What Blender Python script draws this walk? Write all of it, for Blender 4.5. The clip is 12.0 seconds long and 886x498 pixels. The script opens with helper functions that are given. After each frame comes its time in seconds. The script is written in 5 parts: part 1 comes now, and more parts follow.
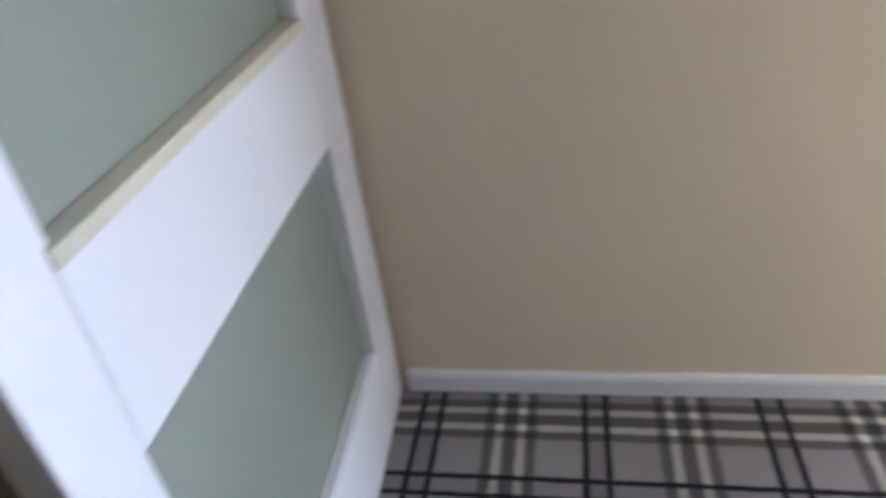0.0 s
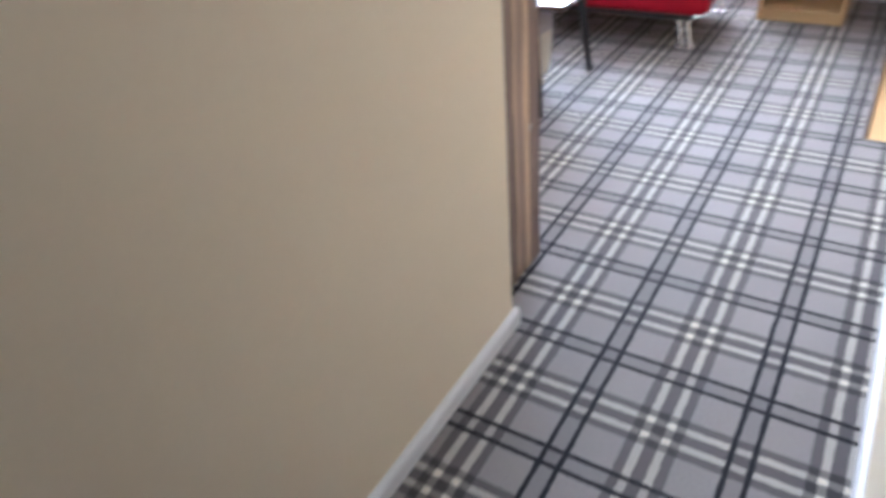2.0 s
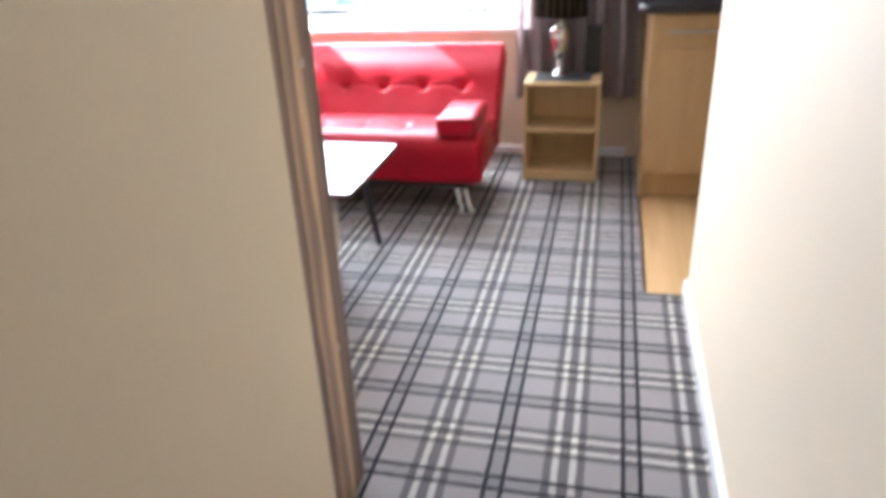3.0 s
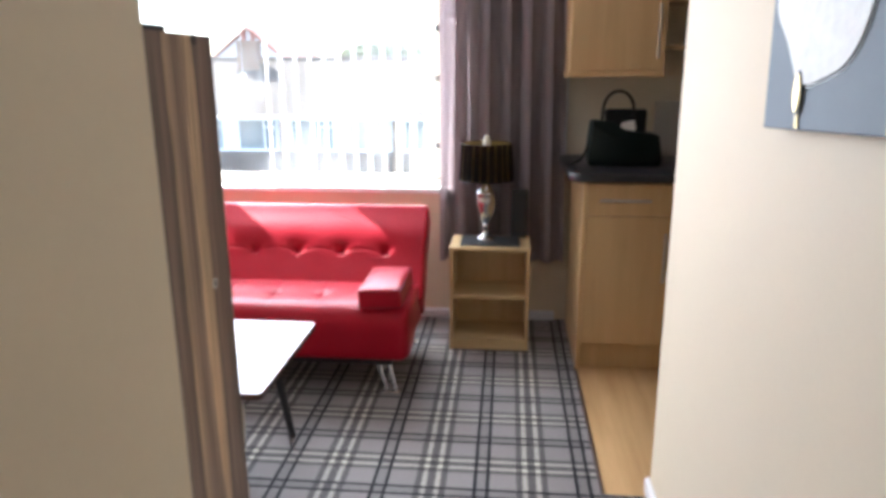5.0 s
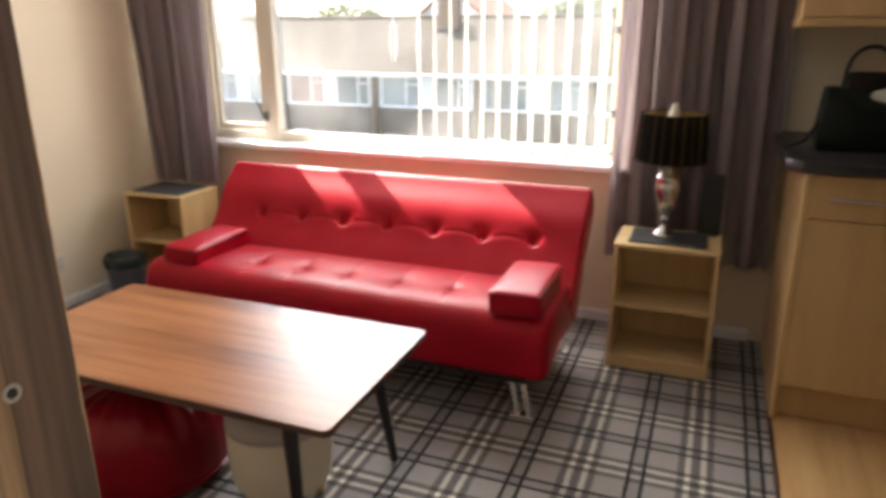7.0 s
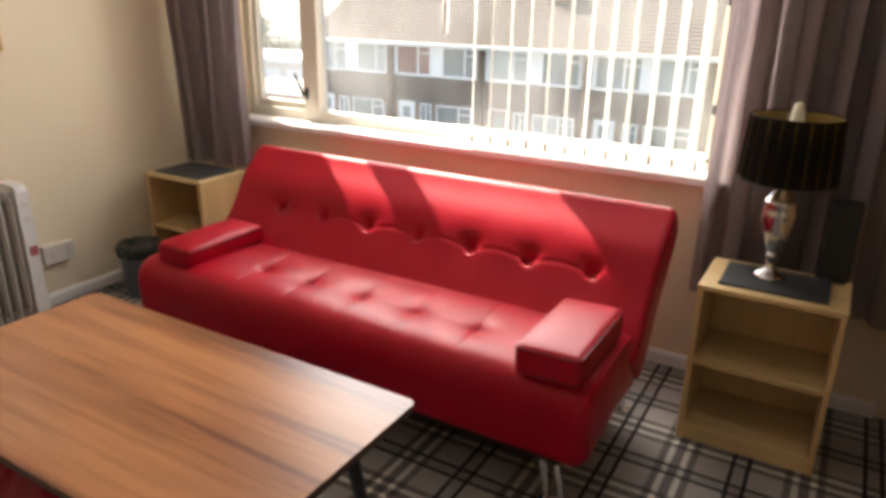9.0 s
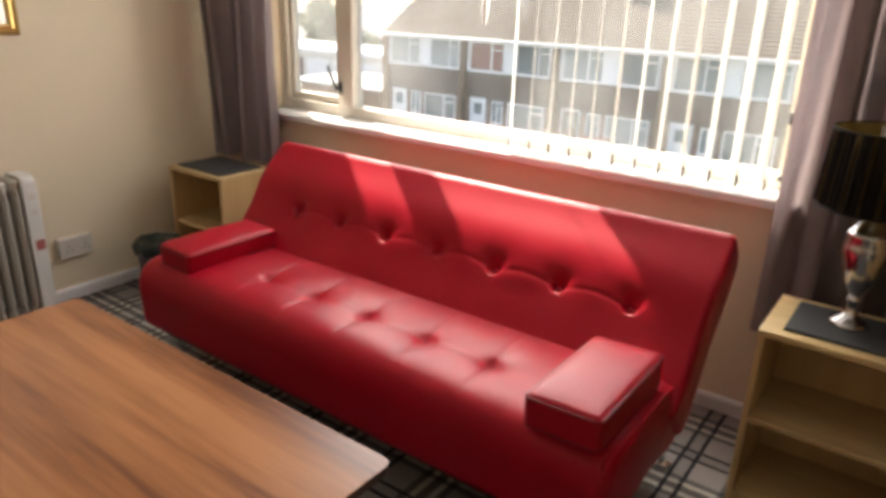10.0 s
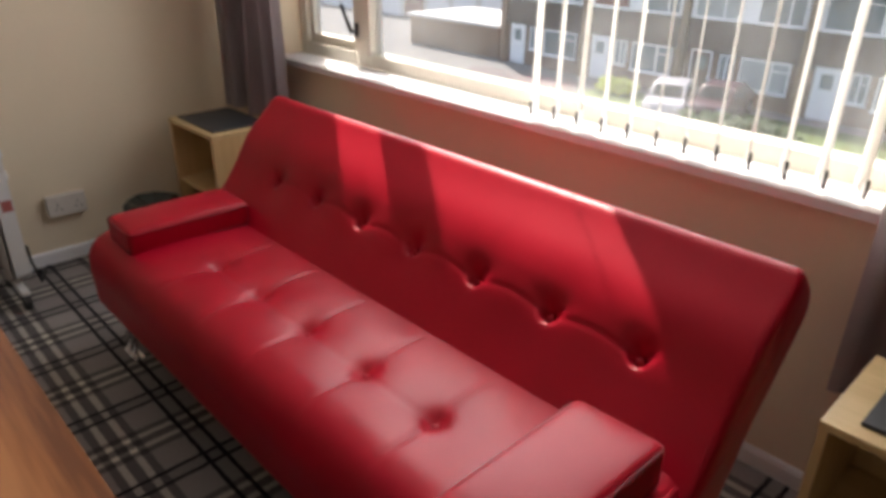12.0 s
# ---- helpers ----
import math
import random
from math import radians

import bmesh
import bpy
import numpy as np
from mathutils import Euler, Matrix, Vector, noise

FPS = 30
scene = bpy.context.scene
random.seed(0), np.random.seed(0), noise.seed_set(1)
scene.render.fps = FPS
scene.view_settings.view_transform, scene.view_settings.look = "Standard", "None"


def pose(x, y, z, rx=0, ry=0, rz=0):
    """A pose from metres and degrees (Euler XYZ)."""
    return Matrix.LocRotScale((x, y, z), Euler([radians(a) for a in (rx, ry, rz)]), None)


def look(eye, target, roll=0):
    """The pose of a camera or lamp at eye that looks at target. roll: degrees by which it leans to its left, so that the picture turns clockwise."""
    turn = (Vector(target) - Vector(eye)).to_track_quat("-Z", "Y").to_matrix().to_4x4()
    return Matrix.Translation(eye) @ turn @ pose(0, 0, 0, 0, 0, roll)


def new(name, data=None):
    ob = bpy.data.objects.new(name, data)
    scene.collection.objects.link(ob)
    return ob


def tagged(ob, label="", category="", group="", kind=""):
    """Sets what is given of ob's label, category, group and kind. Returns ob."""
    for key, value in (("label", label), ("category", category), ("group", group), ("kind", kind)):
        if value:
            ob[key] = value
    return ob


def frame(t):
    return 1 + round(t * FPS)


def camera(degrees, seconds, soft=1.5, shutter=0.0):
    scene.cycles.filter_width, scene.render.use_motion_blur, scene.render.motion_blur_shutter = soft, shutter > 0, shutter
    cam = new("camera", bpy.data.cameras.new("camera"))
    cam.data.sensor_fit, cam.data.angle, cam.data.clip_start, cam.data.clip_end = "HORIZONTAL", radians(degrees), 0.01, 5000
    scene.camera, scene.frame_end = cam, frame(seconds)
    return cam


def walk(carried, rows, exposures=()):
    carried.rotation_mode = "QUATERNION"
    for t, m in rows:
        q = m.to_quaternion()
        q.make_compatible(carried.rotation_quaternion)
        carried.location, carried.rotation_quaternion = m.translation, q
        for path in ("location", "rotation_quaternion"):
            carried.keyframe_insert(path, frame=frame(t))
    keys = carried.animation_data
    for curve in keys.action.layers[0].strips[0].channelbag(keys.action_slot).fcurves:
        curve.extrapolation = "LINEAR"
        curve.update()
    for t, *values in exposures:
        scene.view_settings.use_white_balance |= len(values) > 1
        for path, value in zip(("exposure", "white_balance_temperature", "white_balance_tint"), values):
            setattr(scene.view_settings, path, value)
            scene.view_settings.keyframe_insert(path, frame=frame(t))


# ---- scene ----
cam = camera(65.3, 12.0, soft=3.9, shutter=0.4)
PATH = [
    (0, (0.622, 0.27, 1.122), (0.2365, 1.912, 0.07), -8.2),
    (0.5, (0.62, 0.402, 1.196), (0.836, 2.019, 0.042), -7.5),
    (1, (0.723, 0.53, 1.155), (1.256, 2.077, 0.004), -9.1),
    (1.5, (0.759, 0.64, 1.26), (1.669, 1.934, 0.037), -6.9),
    (2, (0.823, 0.759, 1.279), (2.154, 1.694, 0.116), -5.9),
    (2.5, (0.92, 0.838, 1.294), (2.488, 1.506, 0.249), -4.1),
    (3, (1.063, 0.915, 1.361), (2.812, 1.357, 0.495), -2.7),
    (3.2, (1.088, 0.957, 1.372), (2.91, 1.266, 0.607), -1.4),
    (4.8, (1.337, 1.115, 1.413), (3.277, 1.254, 0.946), -0.5),
    (5, (1.414, 1.082, 1.417), (3.34, 1.264, 0.911), -0.2),
    (5.5, (1.553, 1.063, 1.409), (3.476, 1.329, 0.925), 1.4),
    (6, (1.693, 1.039, 1.402), (3.591, 1.439, 0.915), -0.1),
    (6.5, (1.898, 1.044, 1.379), (3.753, 1.499, 0.785), 0.4),
    (7, (2.033, 1.035, 1.374), (3.806, 1.731, 0.765), -0.2),
    (7.5, (2.205, 1.021, 1.353), (3.872, 1.898, 0.681), -1.7),
    (7.7, (2.255, 1.014, 1.359), (3.982, 1.833, 0.772), 1.3),
    (9.3, (2.795, 1.065, 1.343), (4.4, 2.043, 0.661), 1.6),
    (9.5, (2.864, 1.063, 1.324), (4.461, 2.081, 0.681), 2.6),
    (10, (3.013, 1.086, 1.318), (4.53, 2.191, 0.627), 1.7),
    (10.5, (3.212, 1.162, 1.299), (4.62, 2.389, 0.583), 1.7),
    (11, (3.373, 1.184, 1.299), (4.799, 2.385, 0.575), 0.2),
    (11.5, (3.554, 1.178, 1.3), (4.844, 2.51, 0.551), 2.4),
    (12, (3.663, 1.136, 1.291), (4.913, 2.441, 0.434), 0.9),
]
EXPOSURES = [(0, 4.15, 5250, 12), (0.5, 4.75, 5050, 12), (1.0, 4.4, 4750, 12), (1.5, 3.9, 4850, 11), (2.0, 3.4, 5250, 10), (2.5, 3.35, 5450, 9), (3.2, 3.05, 5650, 9), (5, 2.42, 5750, 9), (5.5, 2.35, 5900, 9), (6.5, 2.1, 6650, 10), (7.5, 1.75, 7200, 10), (9.5, 1.55, 7300, 10), (10.5, 1.25, 7300, 10), (11, 1.15, 7150, 11), (12, 0.92, 6800, 12)]
walk(cam, [(t, look(eye, target, roll)) for t, eye, target, roll in PATH], EXPOSURES)

# ---- world, sun, exposure ----
SUN_EL, SUN_AZ = radians(52), radians(57.6)          # height; turn from +x towards +y
sun_dir = Vector((math.cos(SUN_AZ) * math.cos(SUN_EL), math.sin(SUN_AZ) * math.cos(SUN_EL), math.sin(SUN_EL)))
world = bpy.data.worlds.new("World")
scene.world = world
world.use_nodes = True
wn = world.node_tree
sky = wn.nodes.new("ShaderNodeTexSky")
sky.sky_type, sky.sun_disc = "NISHITA", False
sky.sun_elevation, sky.sun_rotation = SUN_EL, math.pi / 2 - SUN_AZ
wn.nodes["Background"].inputs["Strength"].default_value = 0.15
wn.links.new(sky.outputs["Color"], wn.nodes["Background"].inputs["Color"])
sun_data = bpy.data.lights.new("sun", "SUN")
sun_data.energy, sun_data.angle, sun_data.color = 5.0, radians(0.53), (1.0, 0.95, 0.87)
sun_ob = new("sun", sun_data)
sun_ob.matrix_world = look(Vector((20, 20, 30)), Vector((20, 20, 30)) - sun_dir)

# the sky's light, taken up in the window's own opening: it is brightest round the sun and so falls in aslant
for k in range(7):
    y = 1.60 + 0.275 * k
    pane_light = bpy.data.lights.new("window_light", "AREA")
    pane_light.shape, pane_light.size, pane_light.size_y = "RECTANGLE", 0.24, 1.3
    pane_light.energy, pane_light.color = 2.7, (0.93, 0.96, 1.0)
    lamp_ob = new("window_light", pane_light)
    lamp_ob.matrix_world = look((5.30, y, 1.46), (4.30, y - 0.36, 1.46))


# ---- materials ----
def srgb(r, g, b):
    return tuple((c / 255 / 12.92) if c <= 10 else ((c / 255 + 0.055) / 1.055) ** 2.4 for c in (r, g, b)) + (1.0,)


def material(name, color, rough=0.5, metal=0.0, vary=0.12, scale=6.0, fine=120.0, bump=0.05, stretch=(1, 1, 1), random_shade=0.0, spec=0.5):
    """A surface with blotches at one scale and grain at another, in colour, gloss and relief."""
    m = bpy.data.materials.new(name)
    m.use_nodes = True
    t, n, l = m.node_tree, m.node_tree.nodes, m.node_tree.links
    b = n["Principled BSDF"]
    co = n.new("ShaderNodeTexCoord")
    mp = n.new("ShaderNodeMapping")
    mp.inputs["Scale"].default_value = stretch
    l.new(co.outputs["Object"], mp.inputs["Vector"])
    big, small = n.new("ShaderNodeTexNoise"), n.new("ShaderNodeTexNoise")
    big.inputs["Scale"].default_value, big.inputs["Detail"].default_value = scale, 4
    small.inputs["Scale"].default_value, small.inputs["Detail"].default_value = fine, 3
    for x in (big, small):
        l.new(mp.outputs["Vector"], x.inputs["Vector"])
    add = n.new("ShaderNodeMath")
    add.operation = "MULTIPLY_ADD"
    l.new(small.outputs["Fac"], add.inputs[0])
    add.inputs[1].default_value = 0.5
    l.new(big.outputs["Fac"], add.inputs[2])
    rng = n.new("ShaderNodeMapRange")
    rng.inputs["From Min"].default_value, rng.inputs["From Max"].default_value = 0.4, 1.1
    rng.inputs["To Min"].default_value, rng.inputs["To Max"].default_value = 1 - vary, 1 + vary
    l.new(add.outputs[0], rng.inputs["Value"])
    val = rng.outputs["Result"]
    if random_shade:
        oi = n.new("ShaderNodeObjectInfo")
        r2 = n.new("ShaderNodeMapRange")
        r2.inputs["To Min"].default_value, r2.inputs["To Max"].default_value = 1 - random_shade, 1 + random_shade
        l.new(oi.outputs["Random"], r2.inputs["Value"])
        mu = n.new("ShaderNodeMath")
        mu.operation = "MULTIPLY"
        l.new(val, mu.inputs[0])
        l.new(r2.outputs["Result"], mu.inputs[1])
        val = mu.outputs[0]
    vm = n.new("ShaderNodeVectorMath")
    vm.operation = "SCALE"
    vm.inputs[0].default_value = tuple(color)[:3]
    l.new(val, vm.inputs["Scale"])
    l.new(vm.outputs["Vector"], b.inputs["Base Color"])
    b.inputs["Metallic"].default_value = metal
    rr = n.new("ShaderNodeMapRange")
    rr.inputs["To Min"].default_value, rr.inputs["To Max"].default_value = max(0.02, rough - 0.07), min(1.0, rough + 0.07)
    l.new(big.outputs["Fac"], rr.inputs["Value"])
    l.new(rr.outputs["Result"], b.inputs["Roughness"])
    b.inputs["Specular IOR Level"].default_value = spec
    if bump:
        bp = n.new("ShaderNodeBump")
        bp.inputs["Strength"].default_value, bp.inputs["Distance"].default_value = bump, 0.002
        l.new(small.outputs["Fac"], bp.inputs["Height"])
        l.new(bp.outputs["Normal"], b.inputs["Normal"])
    return m


def grained(name, stops, along="y", across=30.0, length=1.2, rough=0.4, bands=0.0, bump=0.05):
    """Wood or wood print: noise drawn out along one axis, coloured by stops of (place, colour)."""
    m = bpy.data.materials.new(name)
    m.use_nodes = True
    n, l = m.node_tree.nodes, m.node_tree.links
    b = n["Principled BSDF"]
    co, mp = n.new("ShaderNodeTexCoord"), n.new("ShaderNodeMapping")
    mp.inputs["Scale"].default_value = [length if a == along else across for a in "xyz"]
    l.new(co.outputs["Object"], mp.inputs["Vector"])
    oi = n.new("ShaderNodeObjectInfo")
    l.new(oi.outputs["Random"], mp.inputs["Location"])
    a, c = n.new("ShaderNodeTexNoise"), n.new("ShaderNodeTexNoise")
    a.inputs["Scale"].default_value, a.inputs["Detail"].default_value, a.inputs["Distortion"].default_value = 1.0, 5, 0.4
    c.inputs["Scale"].default_value, c.inputs["Detail"].default_value = 6.0, 4
    for x in (a, c):
        l.new(mp.outputs["Vector"], x.inputs["Vector"])
    ad = n.new("ShaderNodeMath")
    ad.operation = "MULTIPLY_ADD"
    l.new(c.outputs["Fac"], ad.inputs[0])
    ad.inputs[1].default_value = 0.3 + bands
    sub = n.new("ShaderNodeMath")
    sub.operation = "SUBTRACT"
    l.new(a.outputs["Fac"], sub.inputs[0])
    sub.inputs[1].default_value = 0.15 + bands / 2
    l.new(sub.outputs[0], ad.inputs[2])
    ramp = n.new("ShaderNodeValToRGB")
    e = ramp.color_ramp.elements
    while len(e) < len(stops):
        e.new(0.5)
    for k, (p, col) in enumerate(stops):
        e[k].position, e[k].color = p, col
    l.new(ad.outputs[0], ramp.inputs["Fac"])
    l.new(ramp.outputs["Color"], b.inputs["Base Color"])
    b.inputs["Roughness"].default_value = rough
    bp = n.new("ShaderNodeBump")
    bp.inputs["Strength"].default_value, bp.inputs["Distance"].default_value = bump, 0.001
    l.new(c.outputs["Fac"], bp.inputs["Height"])
    l.new(bp.outputs["Normal"], b.inputs["Normal"])
    return m


def striped(name):
    """Wood print of broad upright bands, tan and dark brown, with fine streaks; bands lie across x."""
    m = bpy.data.materials.new(name)
    m.use_nodes = True
    n, l = m.node_tree.nodes, m.node_tree.links
    b = n["Principled BSDF"]
    co, mp = n.new("ShaderNodeTexCoord"), n.new("ShaderNodeMapping")
    mp.inputs["Scale"].default_value = (40, 40, 1.3)
    l.new(co.outputs["Object"], mp.inputs["Vector"])
    fine, slow = n.new("ShaderNodeTexNoise"), n.new("ShaderNodeTexNoise")
    fine.inputs["Scale"].default_value, fine.inputs["Detail"].default_value = 3.6, 5
    slow.inputs["Scale"].default_value, slow.inputs["Detail"].default_value = 0.35, 3
    for q in (fine, slow):
        l.new(mp.outputs["Vector"], q.inputs["Vector"])
    sep = n.new("ShaderNodeSeparateXYZ")
    l.new(co.outputs["Object"], sep.inputs[0])
    both = n.new("ShaderNodeMath")
    both.operation = "ADD"
    l.new(sep.outputs["X"], both.inputs[0])
    l.new(sep.outputs["Y"], both.inputs[1])
    a = n.new("ShaderNodeMath")
    a.operation = "MULTIPLY_ADD"
    l.new(fine.outputs["Fac"], a.inputs[0])
    a.inputs[1].default_value = 0.03
    l.new(both.outputs[0], a.inputs[2])
    c = n.new("ShaderNodeMath")
    c.operation = "MULTIPLY_ADD"
    l.new(slow.outputs["Fac"], c.inputs[0])
    c.inputs[1].default_value = 0.028
    l.new(a.outputs[0], c.inputs[2])
    u = n.new("ShaderNodeMapRange")
    u.clamp = False
    u.inputs["From Min"].default_value, u.inputs["From Max"].default_value = -0.528, -0.208
    l.new(c.outputs[0], u.inputs["Value"])
    f = n.new("ShaderNodeMath")
    f.operation = "FRACT"
    l.new(u.outputs["Result"], f.inputs[0])
    r = n.new("ShaderNodeValToRGB")
    tan, tan2, dark, dark2, mid = srgb(200, 170, 138), srgb(182, 154, 126), srgb(104, 85, 77), srgb(126, 105, 94), srgb(150, 126, 108)
    stops = [(0.0, tan), (0.335, tan2), (0.35, dark), (0.44, dark2), (0.51, dark), (0.525, tan2), (0.59, mid), (0.605, dark2), (0.70, mid), (0.715, tan), (0.79, tan2), (0.80, dark), (0.86, dark2), (0.95, dark)]
    e = r.color_ramp.elements
    while len(e) < len(stops):
        e.new(0.99)
    for k, (p, col) in enumerate(stops):
        e[k].position, e[k].color = p, col
    l.new(f.outputs[0], r.inputs["Fac"])
    streak = n.new("ShaderNodeMapRange")
    streak.inputs["From Min"].default_value, streak.inputs["From Max"].default_value = 0.36, 0.64
    streak.inputs["To Min"].default_value, streak.inputs["To Max"].default_value = 0.72, 1.36
    l.new(fine.outputs["Fac"], streak.inputs["Value"])
    tone = n.new("ShaderNodeVectorMath")
    tone.operation = "SCALE"
    l.new(r.outputs["Color"], tone.inputs[0])
    l.new(streak.outputs["Result"], tone.inputs["Scale"])
    l.new(tone.outputs["Vector"], b.inputs["Base Color"])
    b.inputs["Roughness"].default_value = 0.45
    bp = n.new("ShaderNodeBump")
    bp.inputs["Strength"].default_value, bp.inputs["Distance"].default_value = 0.08, 0.001
    l.new(fine.outputs["Fac"], bp.inputs["Height"])
    l.new(bp.outputs["Normal"], b.inputs["Normal"])
    return m


def hazed_glass(name):
    """Clear glass with a thin, uneven translucent film that puts a hazy glare over the view."""
    m = see_through(name, (1, 1, 1, 1), 0.0)
    n, l = m.node_tree.nodes, m.node_tree.links
    co = n.new("ShaderNodeTexCoord")
    big = n.new("ShaderNodeTexNoise")
    big.inputs["Scale"].default_value, big.inputs["Detail"].default_value = 1.6, 5
    l.new(co.outputs["Object"], big.inputs["Vector"])
    rg = n.new("ShaderNodeMapRange")
    rg.inputs["From Min"].default_value, rg.inputs["From Max"].default_value = 0.40, 0.72
    rg.inputs["To Min"].default_value, rg.inputs["To Max"].default_value = 0.012, 0.13
    l.new(big.outputs["Fac"], rg.inputs["Value"])
    tr, mix = n.new("ShaderNodeBsdfTranslucent"), n.new("ShaderNodeMixShader")
    tr.inputs["Color"].default_value = (0.9, 0.88, 0.84, 1)
    l.new(rg.outputs["Result"], mix.inputs[0])
    l.new(n["Principled BSDF"].outputs[0], mix.inputs[1])
    l.new(tr.outputs[0], mix.inputs[2])
    l.new(mix.outputs[0], n["Material Output"].inputs["Surface"])
    return m


def tartan(name, period=0.357, x0=1.54, y0=1.331):
    """Woven check: the same sett across and along; two pale and two black lines a repeat."""
    m = bpy.data.materials.new(name)
    m.use_nodes = True
    n, l = m.node_tree.nodes, m.node_tree.links
    b = n["Principled BSDF"]
    co = n.new("ShaderNodeTexCoord")
    wob = n.new("ShaderNodeTexNoise")
    wob.inputs["Scale"].default_value, wob.inputs["Detail"].default_value = 45, 2
    l.new(co.outputs["Object"], wob.inputs["Vector"])
    mixv = n.new("ShaderNodeVectorMath")
    mixv.operation = "MULTIPLY_ADD"
    l.new(wob.outputs["Color"], mixv.inputs[0])
    mixv.inputs[1].default_value = (0.006, 0.006, 0)
    l.new(co.outputs["Object"], mixv.inputs[2])
    sep = n.new("ShaderNodeSeparateXYZ")
    l.new(mixv.outputs["Vector"], sep.inputs[0])
    light, dark, cream, mid = [tuple(c ** 0.5 for c in q) + (1,) for q in ((0.258, 0.238, 0.233), (0.048, 0.044, 0.045), (0.64, 0.595, 0.50), (0.175, 0.160, 0.160))]
    sett = [(0, mid), (0.08, light), (0.345, dark), (0.408, cream), (0.458, dark), (0.542, cream), (0.592, dark), (0.655, light), (0.92, mid)]
    lines = [(0, 0), (0.045, 1), (0.079, 0), (0.921, 1), (0.955, 0)]
    cols, blacks = [], []
    for axis, start in (("X", x0), ("Y", y0)):
        u = n.new("ShaderNodeMath")
        u.operation = "SUBTRACT"
        l.new(sep.outputs[axis], u.inputs[0])
        u.inputs[1].default_value = start - period / 2 - 20 * period + 0.003
        d = n.new("ShaderNodeMath")
        d.operation = "DIVIDE"
        l.new(u.outputs[0], d.inputs[0])
        d.inputs[1].default_value = period
        f = n.new("ShaderNodeMath")
        f.operation = "FRACT"
        l.new(d.outputs[0], f.inputs[0])
        for stops, out in ((sett, cols), ([(p, (v, v, v, 1)) for p, v in lines], blacks)):
            r = n.new("ShaderNodeValToRGB")
            r.color_ramp.interpolation = "CONSTANT"
            e = r.color_ramp.elements
            while len(e) < len(stops):
                e.new(0.99)
            for k, (p, c) in enumerate(stops):
                e[k].position, e[k].color = p, c
            l.new(f.outputs[0], r.inputs["Fac"])
            out.append(r.outputs["Color"])
    mx = n.new("ShaderNodeMix")
    mx.data_type = "RGBA"
    mx.blend_type = "MULTIPLY"                   # the colours are roots: warp times weft gives their mean tone
    mx.inputs["Factor"].default_value = 1.0
    l.new(cols[0], mx.inputs["A"])
    l.new(cols[1], mx.inputs["B"])
    big = n.new("ShaderNodeMath")
    big.operation = "MAXIMUM"
    l.new(blacks[0], big.inputs[0])
    l.new(blacks[1], big.inputs[1])
    sc = n.new("ShaderNodeMath")
    sc.operation = "MULTIPLY"
    l.new(big.outputs[0], sc.inputs[0])
    sc.inputs[1].default_value = 1.0
    mb = n.new("ShaderNodeMix")
    mb.data_type = "RGBA"
    l.new(sc.outputs[0], mb.inputs["Factor"])
    l.new(mx.outputs["Result"], mb.inputs["A"])
    mb.inputs["B"].default_value = (0.008, 0.008, 0.012, 1)
    tuft = n.new("ShaderNodeTexNoise")
    tuft.inputs["Scale"].default_value, tuft.inputs["Detail"].default_value = 260, 2
    l.new(co.outputs["Object"], tuft.inputs["Vector"])
    wear = n.new("ShaderNodeTexNoise")
    wear.inputs["Scale"].default_value = 3
    l.new(co.outputs["Object"], wear.inputs["Vector"])
    s1 = n.new("ShaderNodeMath")
    s1.operation = "MULTIPLY_ADD"
    l.new(tuft.outputs["Fac"], s1.inputs[0])
    s1.inputs[1].default_value, s1.inputs[2].default_value = 0.8, 0.45
    s2 = n.new("ShaderNodeMath")
    s2.operation = "MULTIPLY_ADD"
    l.new(wear.outputs["Fac"], s2.inputs[0])
    s2.inputs[1].default_value = 0.3
    l.new(s1.outputs[0], s2.inputs[2])
    out = n.new("ShaderNodeVectorMath")
    out.operation = "SCALE"
    l.new(mb.outputs["Result"], out.inputs[0])
    l.new(s2.outputs[0], out.inputs["Scale"])
    l.new(out.outputs["Vector"], b.inputs["Base Color"])
    b.inputs["Roughness"].default_value = 0.72
    b.inputs["Specular IOR Level"].default_value = 0.2
    b.inputs["Sheen Weight"].default_value = 0.05
    b.inputs["Sheen Roughness"].default_value = 0.4
    bp = n.new("ShaderNodeBump")
    bp.inputs["Strength"].default_value, bp.inputs["Distance"].default_value = 0.4, 0.002
    l.new(tuft.outputs["Fac"], bp.inputs["Height"])
    l.new(bp.outputs["Normal"], b.inputs["Normal"])
    return m


def leather(name, color, rough=0.36):
    m = material(name, color, rough, vary=0.1, scale=5, fine=260, bump=0.12)
    b = m.node_tree.nodes["Principled BSDF"]
    b.inputs["Specular IOR Level"].default_value = 0.24
    return m


def see_through(name, color, rough, weight=1.0, ior=1.45):
    m = bpy.data.materials.new(name)
    m.use_nodes = True
    b = m.node_tree.nodes["Principled BSDF"]
    b.inputs["Base Color"].default_value = color
    b.inputs["Roughness"].default_value = rough
    b.inputs["Transmission Weight"].default_value = weight
    b.inputs["IOR"].default_value = ior
    return m


def cloth(name, color, pass_light=0.3, tint=None, **kw):
    """Cloth that lets some light through."""
    m = material(name, color, 0.9, **kw)
    n, l = m.node_tree.nodes, m.node_tree.links
    tr, mix = n.new("ShaderNodeBsdfTranslucent"), n.new("ShaderNodeMixShader")
    tr.inputs["Color"].default_value = tuple(tint or color)[:3] + (1,)
    mix.inputs[0].default_value = pass_light
    l.new(n["Principled BSDF"].outputs[0], mix.inputs[1])
    l.new(tr.outputs[0], mix.inputs[2])
    l.new(mix.outputs[0], n["Material Output"].inputs["Surface"])
    return m


